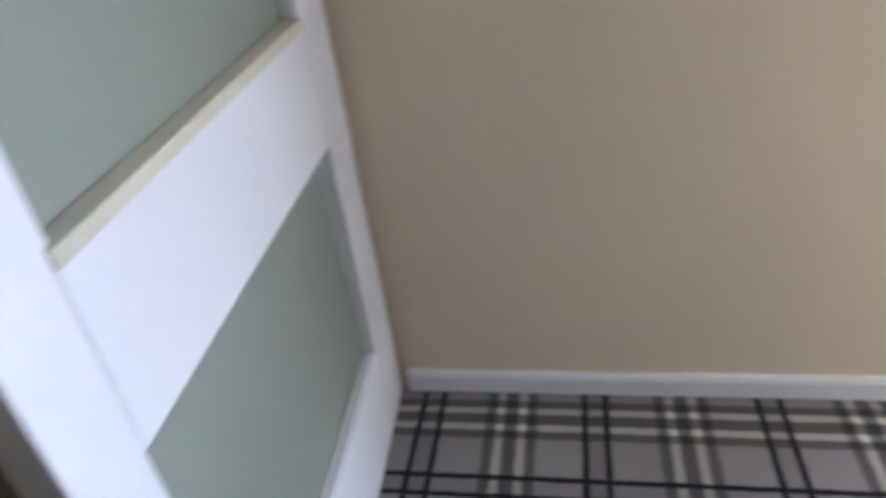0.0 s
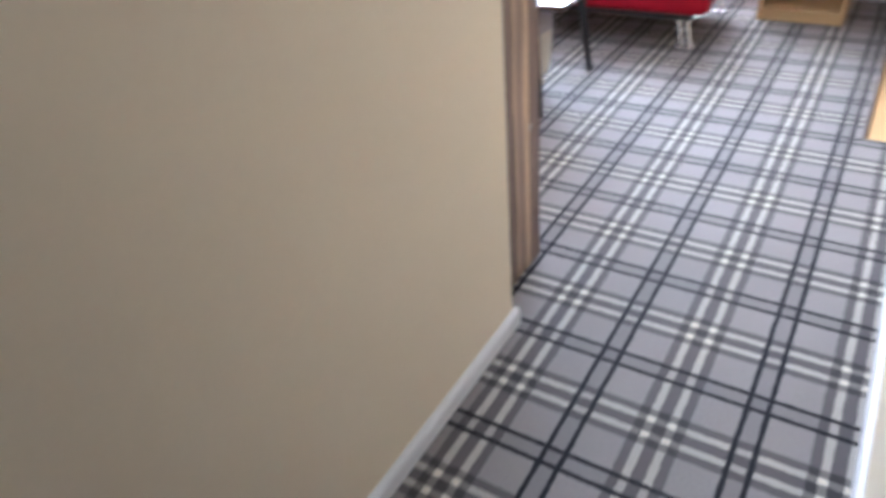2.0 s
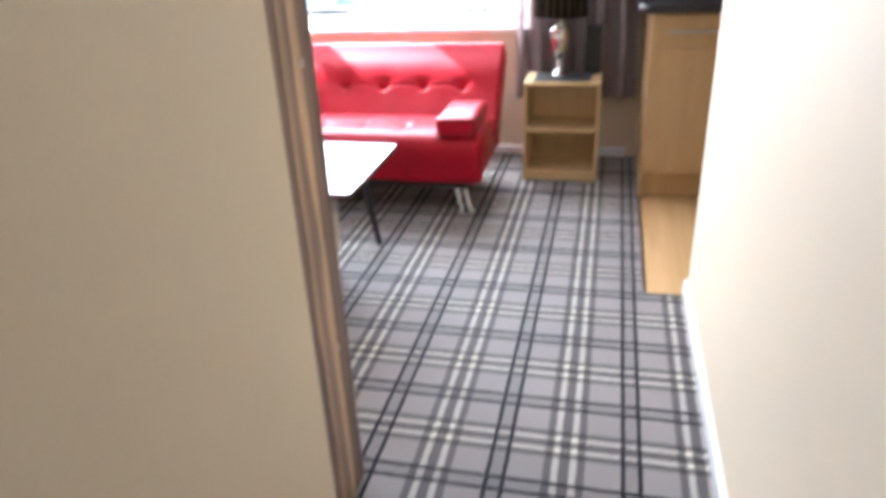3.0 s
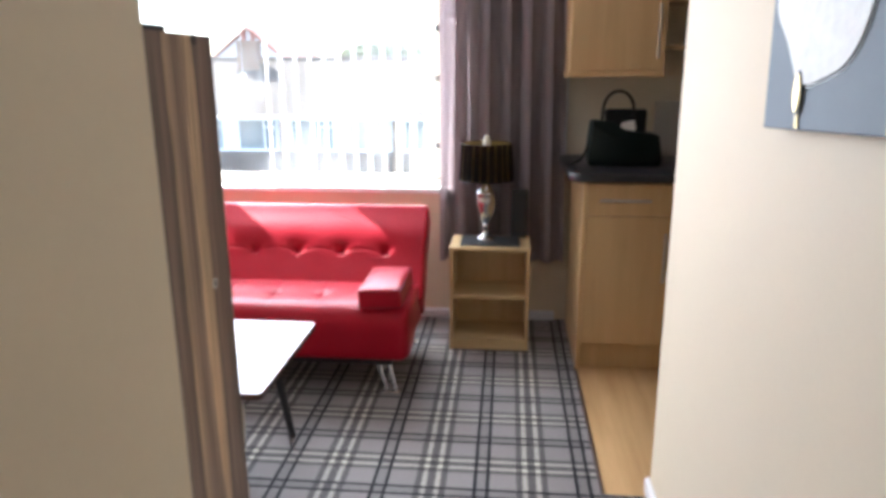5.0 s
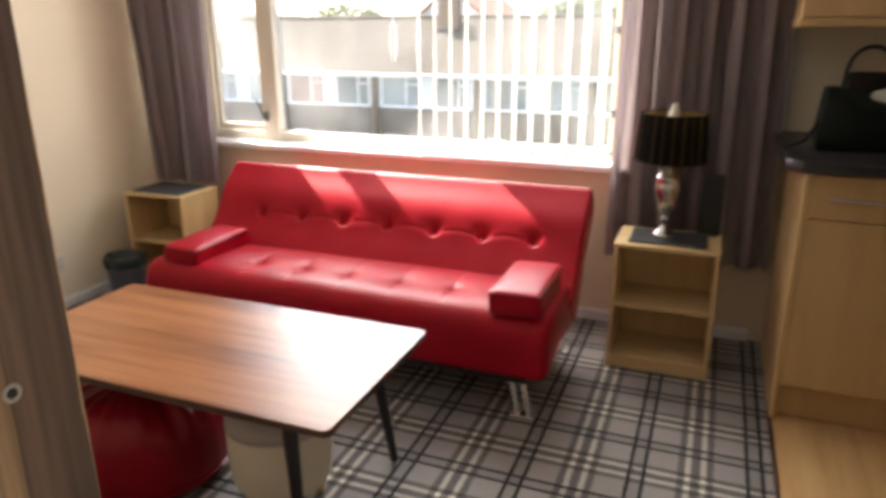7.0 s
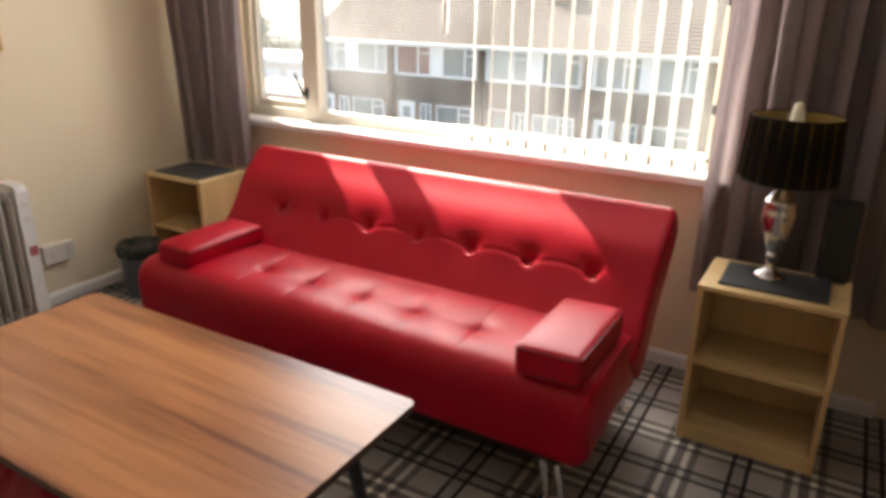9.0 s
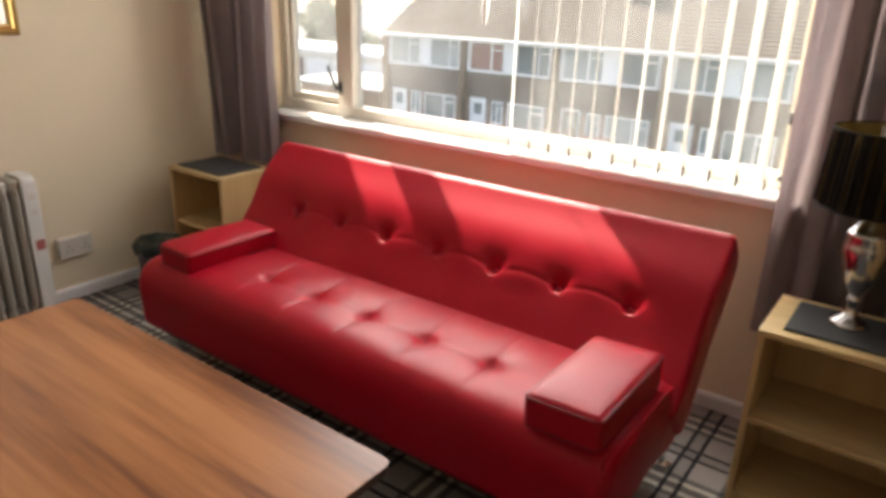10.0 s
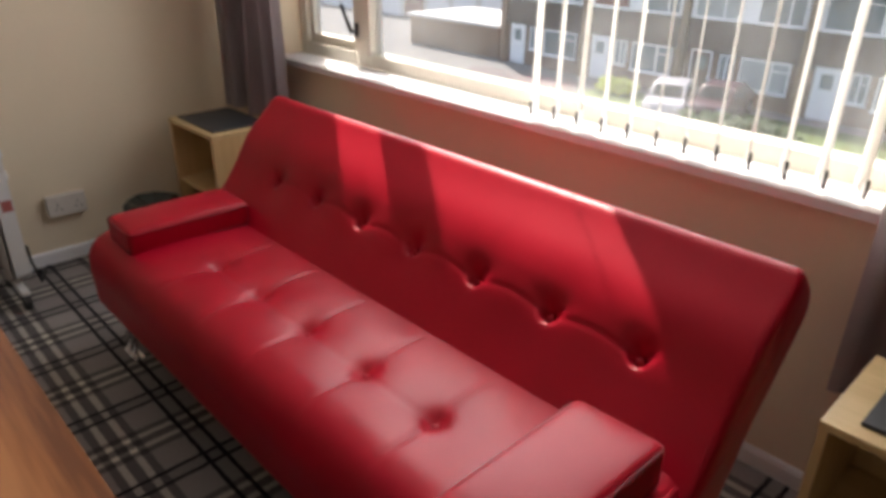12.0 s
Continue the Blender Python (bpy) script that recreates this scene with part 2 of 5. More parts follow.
M_WALL = material("cream_wall_paint", (0.76, 0.65, 0.49), 0.7, vary=0.035, scale=1.5, fine=90, bump=0.06)
M_CEIL = material("white_ceiling_paint", (0.86, 0.85, 0.83), 0.85, vary=0.03, scale=2)
M_WHITE = material("white_gloss_paint", (0.78, 0.78, 0.8), 0.35, vary=0.04, scale=4, fine=60, bump=0.03)
M_FRAME = material("cream_window_paint", (0.72, 0.68, 0.58), 0.4, vary=0.06, scale=5, fine=80, bump=0.04)
M_CARPET = tartan("tartan_carpet")
M_LINO = grained("wood_print_vinyl", [(0.3, (0.50, 0.30, 0.13, 1)), (0.7, (0.62, 0.40, 0.19, 1))], "x", 14, 1.5, 0.45)
M_BEECH = grained("beech_laminate", [(0.25, (0.54, 0.35, 0.16, 1)), (0.75, (0.66, 0.46, 0.23, 1))], "z", 22, 1.2, 0.42)
M_BEECH_FLAT = grained("beech_laminate_shelf", [(0.25, (0.52, 0.36, 0.17, 1)), (0.75, (0.66, 0.48, 0.25, 1))], "y", 22, 1.2, 0.42)
M_KITCHEN = grained("maple_kitchen_front", [(0.25, (0.52, 0.33, 0.15, 1)), (0.75, (0.64, 0.43, 0.21, 1))], "z", 12, 1.0, 0.38)
M_ZEBRANO = striped("striped_wood_print")
M_WALNUT = grained("walnut_table_top", [(0.33, (0.16, 0.052, 0.02, 1)), (0.47, (0.34, 0.125, 0.046, 1)), (0.66, (0.48, 0.205, 0.085, 1))], "y", 12, 0.7, 0.30)
M_WALNUT.node_tree.nodes["Principled BSDF"].inputs["Specular IOR Level"].default_value = 0.5
M_WALNUT.node_tree.nodes["Principled BSDF"].inputs["Coat Weight"].default_value = 0.12
M_WALNUT.node_tree.nodes["Principled BSDF"].inputs["Coat Roughness"].default_value = 0.42
M_DARKEDGE = material("dark_table_edge", (0.06, 0.03, 0.02), 0.4)
M_RED = leather("red_leatherette", (0.355, 0.002, 0.016), 0.40)
M_DARKRED = leather("deep_red_leatherette", (0.21, 0.003, 0.012), 0.3)
M_BLACK = material("black_painted_metal", (0.014, 0.014, 0.016), 0.4, vary=0.2)
M_CHROME = material("chrome", (0.82, 0.82, 0.84), 0.12, 1.0, vary=0.03, bump=0)
M_STEEL = material("brushed_steel", (0.55, 0.53, 0.5), 0.35, 1.0, vary=0.05)
M_SLATE = material("dark_slate", (0.035, 0.037, 0.042), 0.5, vary=0.25, scale=20, bump=0.2)
M_CURTAIN = cloth("mauve_grey_curtain", (0.46, 0.395, 0.405), 0.3, vary=0.06, scale=8, fine=400, bump=0.15)
M_BLIND = cloth("white_blind_fabric", (0.62, 0.60, 0.56), 0.35, vary=0.03, scale=20, fine=300, bump=0.05)
M_CORD = material("white_cord", (0.8, 0.8, 0.78), 0.5)
M_GLASS = hazed_glass("window_glass")
M_PANEL = material("painted_door_panel", (0.26, 0.285, 0.235), 0.5, vary=0.07, scale=4, fine=150, bump=0.15)
M_BEAD = material("cream_bead", (0.62, 0.58, 0.46), 0.45)
M_WORKTOP = material("dark_speckled_worktop", (0.024, 0.023, 0.026), 0.32, vary=0.3, scale=90, fine=400)
M_SPLASH = material("cream_splashback", (0.72, 0.65, 0.51), 0.4, vary=0.04)
M_BAG = leather("dark_green_leather", (0.003, 0.008, 0.007), 0.4)
M_BAGBLACK = leather("black_leather", (0.004, 0.004, 0.005), 0.4)
M_PAPER = material("white_paper", (0.75, 0.73, 0.7), 0.7)
M_SHADE = cloth("black_pleated_fabric", (0.012, 0.011, 0.011), 0.3, (0.16, 0.12, 0.06), vary=0.2, fine=300)
M_GOLDLINE = cloth("gold_lining", (0.50, 0.38, 0.14), 0.3, (0.7, 0.52, 0.22), vary=0.1, fine=200)
# gold tint stands in for window light showing through the black shade
M_PLEAT_GLOW = cloth("backlit_pleat", (0.04, 0.03, 0.015), 0.6, (0.55, 0.41, 0.17), vary=0.2, fine=300)
M_MERCURY = material("silvered_glass", (0.58, 0.58, 0.60), 0.16, 1.0, vary=0.25, scale=25, fine=90, bump=0.3)
M_BULB = material("opal_bulb", (0.85, 0.8, 0.68), 0.4)
M_RADIATOR = material("grey_enamel", (0.42, 0.39, 0.35), 0.45, vary=0.05)
M_RADPANEL = material("white_plastic", (0.66, 0.65, 0.64), 0.4, vary=0.04)
M_REDPRINT = material("red_print", (0.35, 0.10, 0.09), 0.5)
M_SOCKET = material("ivory_plastic", (0.60, 0.56, 0.51), 0.4, vary=0.03)
M_BIN = material("blue_grey_plastic", (0.10, 0.115, 0.14), 0.4)
M_BINBAG = material("black_bin_liner", (0.02, 0.03, 0.028), 0.25, bump=0.4)
M_CREAMVEL = material("cream_velvet", (0.60, 0.54, 0.45), 0.85, vary=0.08)
M_GREYVEL = material("grey_velvet", (0.38, 0.335, 0.335), 0.9, vary=0.08)
M_LEGWOOD = material("pale_turned_wood", (0.50, 0.32, 0.17), 0.45, stretch=(1, 1, 0.2))
M_GILT = material("gilt_frame", (0.62, 0.42, 0.15), 0.3, 0.85, vary=0.15, bump=0.2)
M_MIRROR = material("mirror", (0.9, 0.9, 0.9), 0.02, 1.0, vary=0.0, bump=0)
M_CANVAS = material("slate_blue_canvas_paint", (0.20, 0.24, 0.285), 0.7, vary=0.1, scale=7, fine=300, bump=0.25)
M_PETAL = material("white_impasto_paint", (0.80, 0.80, 0.78), 0.6, vary=0.1, scale=30, fine=60, bump=0.8)
M_INK = material("black_paint_line", (0.03, 0.03, 0.03), 0.5)
M_GOLDPAINT = material("gold_paint", (0.55, 0.42, 0.18), 0.4, 0.5, bump=0.3)
M_APPLIANCE = material("white_enamel", (0.7, 0.71, 0.74), 0.3, vary=0.02)
M_RUBBER = material("black_rubber", (0.02, 0.02, 0.02), 0.6)
# outside
M_TILE = material("brown_roof_tile", (0.095, 0.077, 0.06), 0.85, vary=0.25, scale=1.5, fine=12, bump=0.3)
M_HUNG = material("brown_hung_tile", (0.052, 0.037, 0.034), 0.8, vary=0.2, scale=2, fine=20)
M_BRICK = material("brown_brick", (0.16, 0.095, 0.07), 0.9, vary=0.25, scale=3, fine=25, bump=0.3)
M_PIER = material("tan_brick", (0.25, 0.155, 0.10), 0.9, vary=0.2, scale=3, fine=25, bump=0.3)
M_UPVC = material("white_upvc", (0.75, 0.76, 0.78), 0.4, vary=0.04)
M_PANE = material("dark_window_pane", (0.10, 0.15, 0.17), 0.08, vary=0.3, scale=0.8)
M_NET = material("curtained_pane", (0.27, 0.32, 0.33), 0.15, vary=0.2, scale=1.5)
M_MAROON = material("maroon_curtained_pane", (0.14, 0.035, 0.035), 0.2, vary=0.2)
M_REDTILE = material("red_clay_tile", (0.33, 0.13, 0.09), 0.85, vary=0.2, scale=2, fine=15)
M_RENDER = material("pale_render", (0.62, 0.60, 0.57), 0.9, vary=0.08, scale=1)
M_GROUND = material("grey_paving", (0.17, 0.165, 0.16), 0.9, vary=0.2, scale=0.4, fine=8)
M_ROAD = material("asphalt", (0.055, 0.055, 0.058), 0.9, vary=0.15, scale=0.7, fine=30)
M_GRASS = material("lawn", (0.09, 0.13, 0.035), 0.95, vary=0.3, scale=1.5, fine=30, bump=0.4)
M_LEAF = material("leaves", (0.06, 0.10, 0.03), 0.7, vary=0.35, scale=1.2, fine=10)
M_LIME = material("yellow_green_leaves", (0.36, 0.42, 0.05), 0.6, vary=0.25, scale=3, fine=12)
M_BARK = material("bark", (0.10, 0.075, 0.05), 0.9, vary=0.3)
M_CARWHITE = material("silver_car_paint", (0.36, 0.35, 0.38), 0.3, vary=0.02)
M_CARDARK = material("dark_plum_car_paint", (0.07, 0.03, 0.045), 0.2, vary=0.02)
M_CARGLASS = material("car_glass", (0.03, 0.035, 0.04), 0.05, vary=0.0, bump=0)


# ---- building helpers ----
def thing(name, at, label, category, group="", kind="", turn=0.0):
    ob = new(name)
    ob.empty_display_size = 0.1
    ob.matrix_world = pose(*at, 0, 0, turn)
    return tagged(ob, label, category, group, kind)


def part(name, bm, mat, parent=None, label="", smooth=False, angle=40):
    """Links a bmesh, built in world metres, as one mesh object under its thing or part."""
    me = bpy.data.meshes.new(name)
    bm.normal_update()
    bmesh.ops.recalc_face_normals(bm, faces=bm.faces)
    ob = new(name, me)
    if parent is not None:
        w = Matrix.Identity(4)
        p = parent
        while p is not None:
            w = p.matrix_basis @ w
            p = p.parent
        bm.transform(w.inverted())
        ob.parent = parent
    for mm in (mat if isinstance(mat, (list, tuple)) else [mat]):
        me.materials.append(mm)
    bm.to_mesh(me)
    bm.free()
    if smooth:
        me.shade_smooth()
        me.set_sharp_from_angle(angle=radians(angle))
    if label:
        ob["label"] = label
    return ob


def structure(name, bm, mat, label, category, smooth=False):
    return tagged(part(name, bm, mat, None, "", smooth), label, category, "", "structure")


def box(x0, x1, y0, y1, z0, z1, bevel=0.0, seg=2, bm=None):
    b = bmesh.new()
    vs = bmesh.ops.create_cube(b, size=1.0)["verts"]
    for v in vs:
        v.co = Vector(((x0 + x1) / 2 + v.co.x * (x1 - x0), (y0 + y1) / 2 + v.co.y * (y1 - y0), (z0 + z1) / 2 + v.co.z * (z1 - z0)))
    if bevel:
        bmesh.ops.bevel(b, geom=list(b.edges), offset=bevel, segments=seg, affect="EDGES", profile=0.5)
    return merge(bm, b)


def merge(into, b):
    """Joins the bmesh b into another, or returns it where there is none."""
    if into is None:
        return b
    me = bpy.data.meshes.new("tmp")
    b.to_mesh(me)
    b.free()
    into.from_mesh(me)
    bpy.data.meshes.remove(me)
    return into


def tube(points, radii, seg=12, bm=None):
    """A round tube through points, with a radius at each."""
    b = bmesh.new()
    pts = [Vector(p) for p in points]
    if not isinstance(radii, (list, tuple)):
        radii = [radii] * len(pts)
    rings = []
    for k, p in enumerate(pts):
        d = (pts[min(k + 1, len(pts) - 1)] - pts[max(k - 1, 0)]).normalized()
        s = d.orthogonal().normalized() if k == 0 else (side - d * side.dot(d)).normalized()
        side = s
        u = d.cross(s)
        rings.append([b.verts.new(p + radii[k] * (math.cos(a) * s + math.sin(a) * u)) for a in (2 * math.pi * j / seg for j in range(seg))])
    for r0, r1 in zip(rings, rings[1:]):
        for j in range(seg):
            b.faces.new((r0[j], r0[(j + 1) % seg], r1[(j + 1) % seg], r1[j]))
    b.faces.new(rings[0][::-1])
    b.faces.new(rings[-1])
    return merge(bm, b)


def lathe(cx, cy, profile, seg=32, bm=None, wave=None):
    """A solid of revolution from (radius, z) pairs; wave(angle, radius, z) may change the radius."""
    b = bmesh.new()
    rings = []
    for r, z in profile:
        ring = []
        for j in range(seg):
            a = 2 * math.pi * j / seg
            q = wave(a, r, z) if wave else r
            ring.append(b.verts.new((cx + q * math.cos(a), cy + q * math.sin(a), z)))
        rings.append(ring)
    for r0, r1 in zip(rings, rings[1:]):
        for j in range(seg):
            b.faces.new((r0[j], r0[(j + 1) % seg], r1[(j + 1) % seg], r1[j]))
    b.faces.new(rings[0][::-1])
    b.faces.new(rings[-1])
    return merge(bm, b)


def prism(outline, axis, a0, a1, bevel=0.0, bm=None):
    """A flat outline drawn out along one axis. outline: pairs in the other two axes, in x, y, z order."""
    b = bmesh.new()

    def at(p, v):
        p = list(p)
        p.insert("xyz".index(axis), v)
        return Vector(p)
    f0 = [b.verts.new(at(p, a0)) for p in outline]
    f1 = [b.verts.new(at(p, a1)) for p in outline]
    n = len(outline)
    b.faces.new(f0[::-1])
    b.faces.new(f1)
    for j in range(n):
        b.faces.new((f0[j], f0[(j + 1) % n], f1[(j + 1) % n], f1[j]))
    if bevel:
        bmesh.ops.bevel(b, geom=list(b.edges), offset=bevel, segments=2, affect="EDGES", profile=0.5)
    return merge(bm, b)


def rounded(w, h, r, n=5):
    """A rounded rectangle about the origin."""
    out = []
    for cx, cy, a0 in ((w / 2 - r, h / 2 - r, 0), (-w / 2 + r, h / 2 - r, 90), (-w / 2 + r, -h / 2 + r, 180), (w / 2 - r, -h / 2 + r, 270)):
        for k in range(n + 1):
            a = radians(a0 + 90 * k / n)
            out.append((cx + r * math.cos(a), cy + r * math.sin(a)))
    return out


# ---- the rooms ----
WALL_Y, RIGHT_Y, WIN_X, SIDE_Y, CORNER_X, END_X, CEIL = 1.428, 0.575, 5.25, 4.075, 2.068, 3.56, 2.40
WY0, WY1, WZ0, WZ1 = 1.42, 3.80, 0.767, 2.26       # the window's opening

structure("floor", box(-0.5, END_X - 0.02, -1.9, 4.2, -0.12, 0.0, bm=box(END_X - 0.02, 5.3, 0.735, 4.2, -0.12, 0.0)), M_CARPET,
          "grey black and cream tartan carpet", "carpet")
structure("kitchen_floor", box(END_X - 0.02, 5.3, -1.9, 0.733, -0.12, -0.002), M_LINO, "pale wood-print vinyl kitchen floor", "floor")
trim = box(END_X - 0.02, 4.60, 0.728, 0.742, -0.01, 0.004, 0.002)
structure("floor_trim", trim, M_DARKEDGE, "thin dark strip between carpet and vinyl", "trim")
structure("ceiling", box(-0.6, WIN_X + 0.20, -2.0, 4.2, CEIL, CEIL + 0.1), M_CEIL, "plain white ceiling", "ceiling")
structure("wall_hall", box(-0.5, CORNER_X, WALL_Y, WALL_Y + 0.1, 0, CEIL), M_WALL, "plain cream painted hall wall", "wall")
structure("wall_corner", box(CORNER_X - 0.1, CORNER_X, WALL_Y + 0.1, SIDE_Y, 0, CEIL), M_WALL, "cream painted wall behind the tall cabinet", "wall")
structure("wall_store", box(-0.6, -0.5, WALL_Y + 0.1, SIDE_Y, 0, CEIL), M_WALL, "plain cream wall closing the next room", "wall")
structure("wall_side", box(-0.6, WIN_X + 0.3, SIDE_Y, SIDE_Y + 0.1, 0, CEIL), M_WALL, "warm cream painted living room wall", "wall")
structure("wall_right", box(1.25, END_X, RIGHT_Y - 0.1, RIGHT_Y, 0, CEIL), M_WALL, "pale cream partition wall ending at the kitchen", "wall")
structure("wall_lintel", box(-0.5, 1.25, RIGHT_Y - 0.1, RIGHT_Y, 2.03, CEIL), M_WALL, "cream wall above a doorway", "wall")
structure("wall_lobby", box(1.25, 1.35, -1.9, RIGHT_Y - 0.1, 0, CEIL), M_WALL, "plain cream lobby wall", "wall")
structure("wall_west", box(-0.6, -0.5, -2.0, WALL_Y + 0.1, 0, CEIL), M_WALL, "plain cream end wall of the hall", "wall")
structure("wall_back", box(-0.5, WIN_X + 0.3, -2.0, -1.9, 0, CEIL), M_WALL, "plain cream kitchen back wall", "wall")
win_wall = box(WIN_X, WIN_X + 0.20, -1.9, WY0, 0, CEIL)
box(WIN_X, WIN_X + 0.20, WY1, SIDE_Y, 0, CEIL, bm=win_wall)
box(WIN_X, WIN_X + 0.20, WY0, WY1, 0, WZ0 - 0.03, bm=win_wall)
box(WIN_X, WIN_X + 0.20, WY0, WY1, WZ1, CEIL, bm=win_wall)
structure("wall_window", win_wall, M_WALL, "cream painted wall around the wide window", "wall")


def skirting(name, x0, x1, y0, y1, face):
    """A board with a rounded upper edge against a wall; face: the way it looks."""
    h, d = 0.053, 0.016
    prof = [(0, 0), (d, 0), (d, h - 0.012), (d * 0.75, h - 0.003), (d * 0.35, h), (0, h)]
    if face in "+y-y":
        s = 1 if face == "+y" else -1
        bm = prism([(y0 + s * a, z) for a, z in prof], "x", x0, x1)
    else:
        s = 1 if face == "+x" else -1
        bm = bmesh.new()
        b0 = [bm.verts.new((x0 + s * a, y0, z)) for a, z in prof]
        b1 = [bm.verts.new((x0 + s * a, y1, z)) for a, z in prof]
        bm.faces.new(b0)
        bm.faces.new(b1[::-1])
        for j in range(len(prof)):
            k = (j + 1) % len(prof)
            bm.faces.new((b0[j], b0[k], b1[k], b1[j]))
    structure(name, bm, M_WHITE, "white gloss skirting board", "skirting")


skirting("baseboard_hall", 0.225, CORNER_X + 0.016, WALL_Y, 0, "-y")
skirting("baseboard_corner", CORNER_X, 0, WALL_Y + 0.0, SIDE_Y - 0.017, "+x")
skirting("baseboard_side", CORNER_X + 0.017, WIN_X - 0.017, SIDE_Y, 0, "-y")
skirting("baseboard_right", 1.25, END_X + 0.016, RIGHT_Y, 0, "+y")
skirting("baseboard_window", WIN_X, 0, 0.80, SIDE_Y, "-x")


def glazed_door():
    """White door leaf with two tall recessed panels, standing across the hall's end."""
    a, b = Vector((0.2494, 0.549)), Vector((0.2128, 1.408))
    w = (b - a).length
    door = thing("door_1", (a.x, a.y, 0.008), "open white panelled door with two grey-green panels", "door", kind="structure",
                 turn=math.degrees(math.atan2(b.y - a.y, b.x - a.x)))
    mw = door.matrix_basis

    def leaf(x0, x1, z0, z1, y0=0.0, y1=0.04, bev=0.003):
        bm = box(x0, x1, y0, y1, z0, z1, bev)
        bm.transform(mw)
        return bm
    s, low, mid0, mid1, top0, top = 0.123, 0.212, 0.674, 0.865, 1.86, 1.98
    sl = 0.087
    part("stile", leaf(0, sl, 0, top), M_WHITE, door)
    part("stile", leaf(w - s, w, 0, top), M_WHITE, door)
    part("rail", leaf(sl, w - s, 0, low), M_WHITE, door)
    part("rail", leaf(sl, w - s, mid0, mid1), M_WHITE, door)
    part("rail", leaf(sl, w - s, top0, top), M_WHITE, door)
    part("panel", leaf(sl, w - s, low, mid0, 0.028, 0.036, 0), M_PANEL, door, "grey-green recessed panel")
    part("panel", leaf(sl, w - s, mid1, top0, 0.028, 0.036, 0), M_PANEL, door, "grey-green recessed panel")
    part("bead", leaf(sl, w - s, mid1, mid1 + 0.018, -0.003, 0.028), M_BEAD, door, "cream glazing bead")
    part("bead", leaf(sl, sl + 0.010, mid1 + 0.018, top0, 0.004, 0.028), M_WHITE, door)
    part("bead", leaf(w - s - 0.010, w - s, mid1 + 0.018, top0, 0.004, 0.028), M_WHITE, door)
    part("bead", leaf(sl, w - s, low, low + 0.010, 0.004, 0.028), M_WHITE, door)
    return door


glazed_door()


# ---- window ----
def window():
    win = thing("window_1", (5.38, (WY0 + WY1) / 2, WZ0), "wide cream timber window with one narrow side casement", "window", kind="structure")
    x0, x1 = 5.35, 5.42
    mull0, mull1 = 3.325, 3.425
    part("window_frame", box(x0, x1, WY0, WY0 + 0.075, WZ0, WZ1, 0.004), M_FRAME, win)
    part("window_frame", box(x0, x1, WY1 - 0.045, WY1, WZ0, WZ1, 0.004), M_FRAME, win)
    part("window_frame", box(x0, x1, mull0, mull1, WZ0, WZ1, 0.004), M_FRAME, win, "cream painted mullion")
    for a, b in ((WY0 + 0.075, mull0), (mull1, WY1 - 0.045)):
        part("window_frame", box(x0, x1, a, b, WZ0, WZ0 + 0.05, 0.004), M_FRAME, win)
        part("window_frame", box(x0, x1, a, b, WZ1 - 0.06, WZ1, 0.004), M_FRAME, win)
    # the casement's own sash
    c0, c1 = mull1 - 0.01, WY1 - 0.04
    part("sash", box(5.37, 5.41, c0, c0 + 0.03, WZ0 + 0.05, WZ1 - 0.06, 0.003), M_FRAME, win)
    box5 = box(5.37, 5.41, c1 - 0.03, c1, WZ0 + 0.05, WZ1 - 0.06, 0.003)
    box(5.37, 5.41, c0 + 0.03, c1 - 0.03, WZ0 + 0.05, WZ0 + 0.085, 0.003, bm=box5)
    part("sash", box5, M_FRAME, win)
    for a, b in ((WY0 + 0.075, mull0), (c0 + 0.03, c1 - 0.03)):
        p = part("pane", box(5.392, 5.396, a, b, WZ0 + 0.05, WZ1 - 0.06), M_GLASS, win, "clear glass pane")
        p.visible_shadow = False
    # casement handle on the mullion
    h = tube([(5.345, 3.40, 0.90), (5.32, 3.40, 0.90), (5.312, 3.405, 0.925), (5.305, 3.43, 0.98), (5.305, 3.435, 1.0)], [0.009, 0.009, 0.008, 0.006, 0.005], 8)
    box(5.342, 5.35, 3.39, 3.41, 0.875, 0.93, 0.003, bm=h)
    part("casement_handle", h, M_BLACK, win, "dark metal casement handle", True)
    for z in (0.80, 0.975, 1.345, 1.61, 1.80):
        part("bracket", box(5.332, 5.35, 1.462, 1.492, z, z + (0.012 if z < 0.9 else 0.035), 0.003), M_BLACK, win, "small black fixing on the jamb")
    sill = prism([(5.222, 0.737), (5.222, 0.760), (5.229, 0.767), (5.35, 0.767), (5.35, 0.737)], "y", WY0 - 0.02, WY1 + 0.02)
    part("window_sill", sill, M_WHITE, win, "white gloss window board", True)



window()


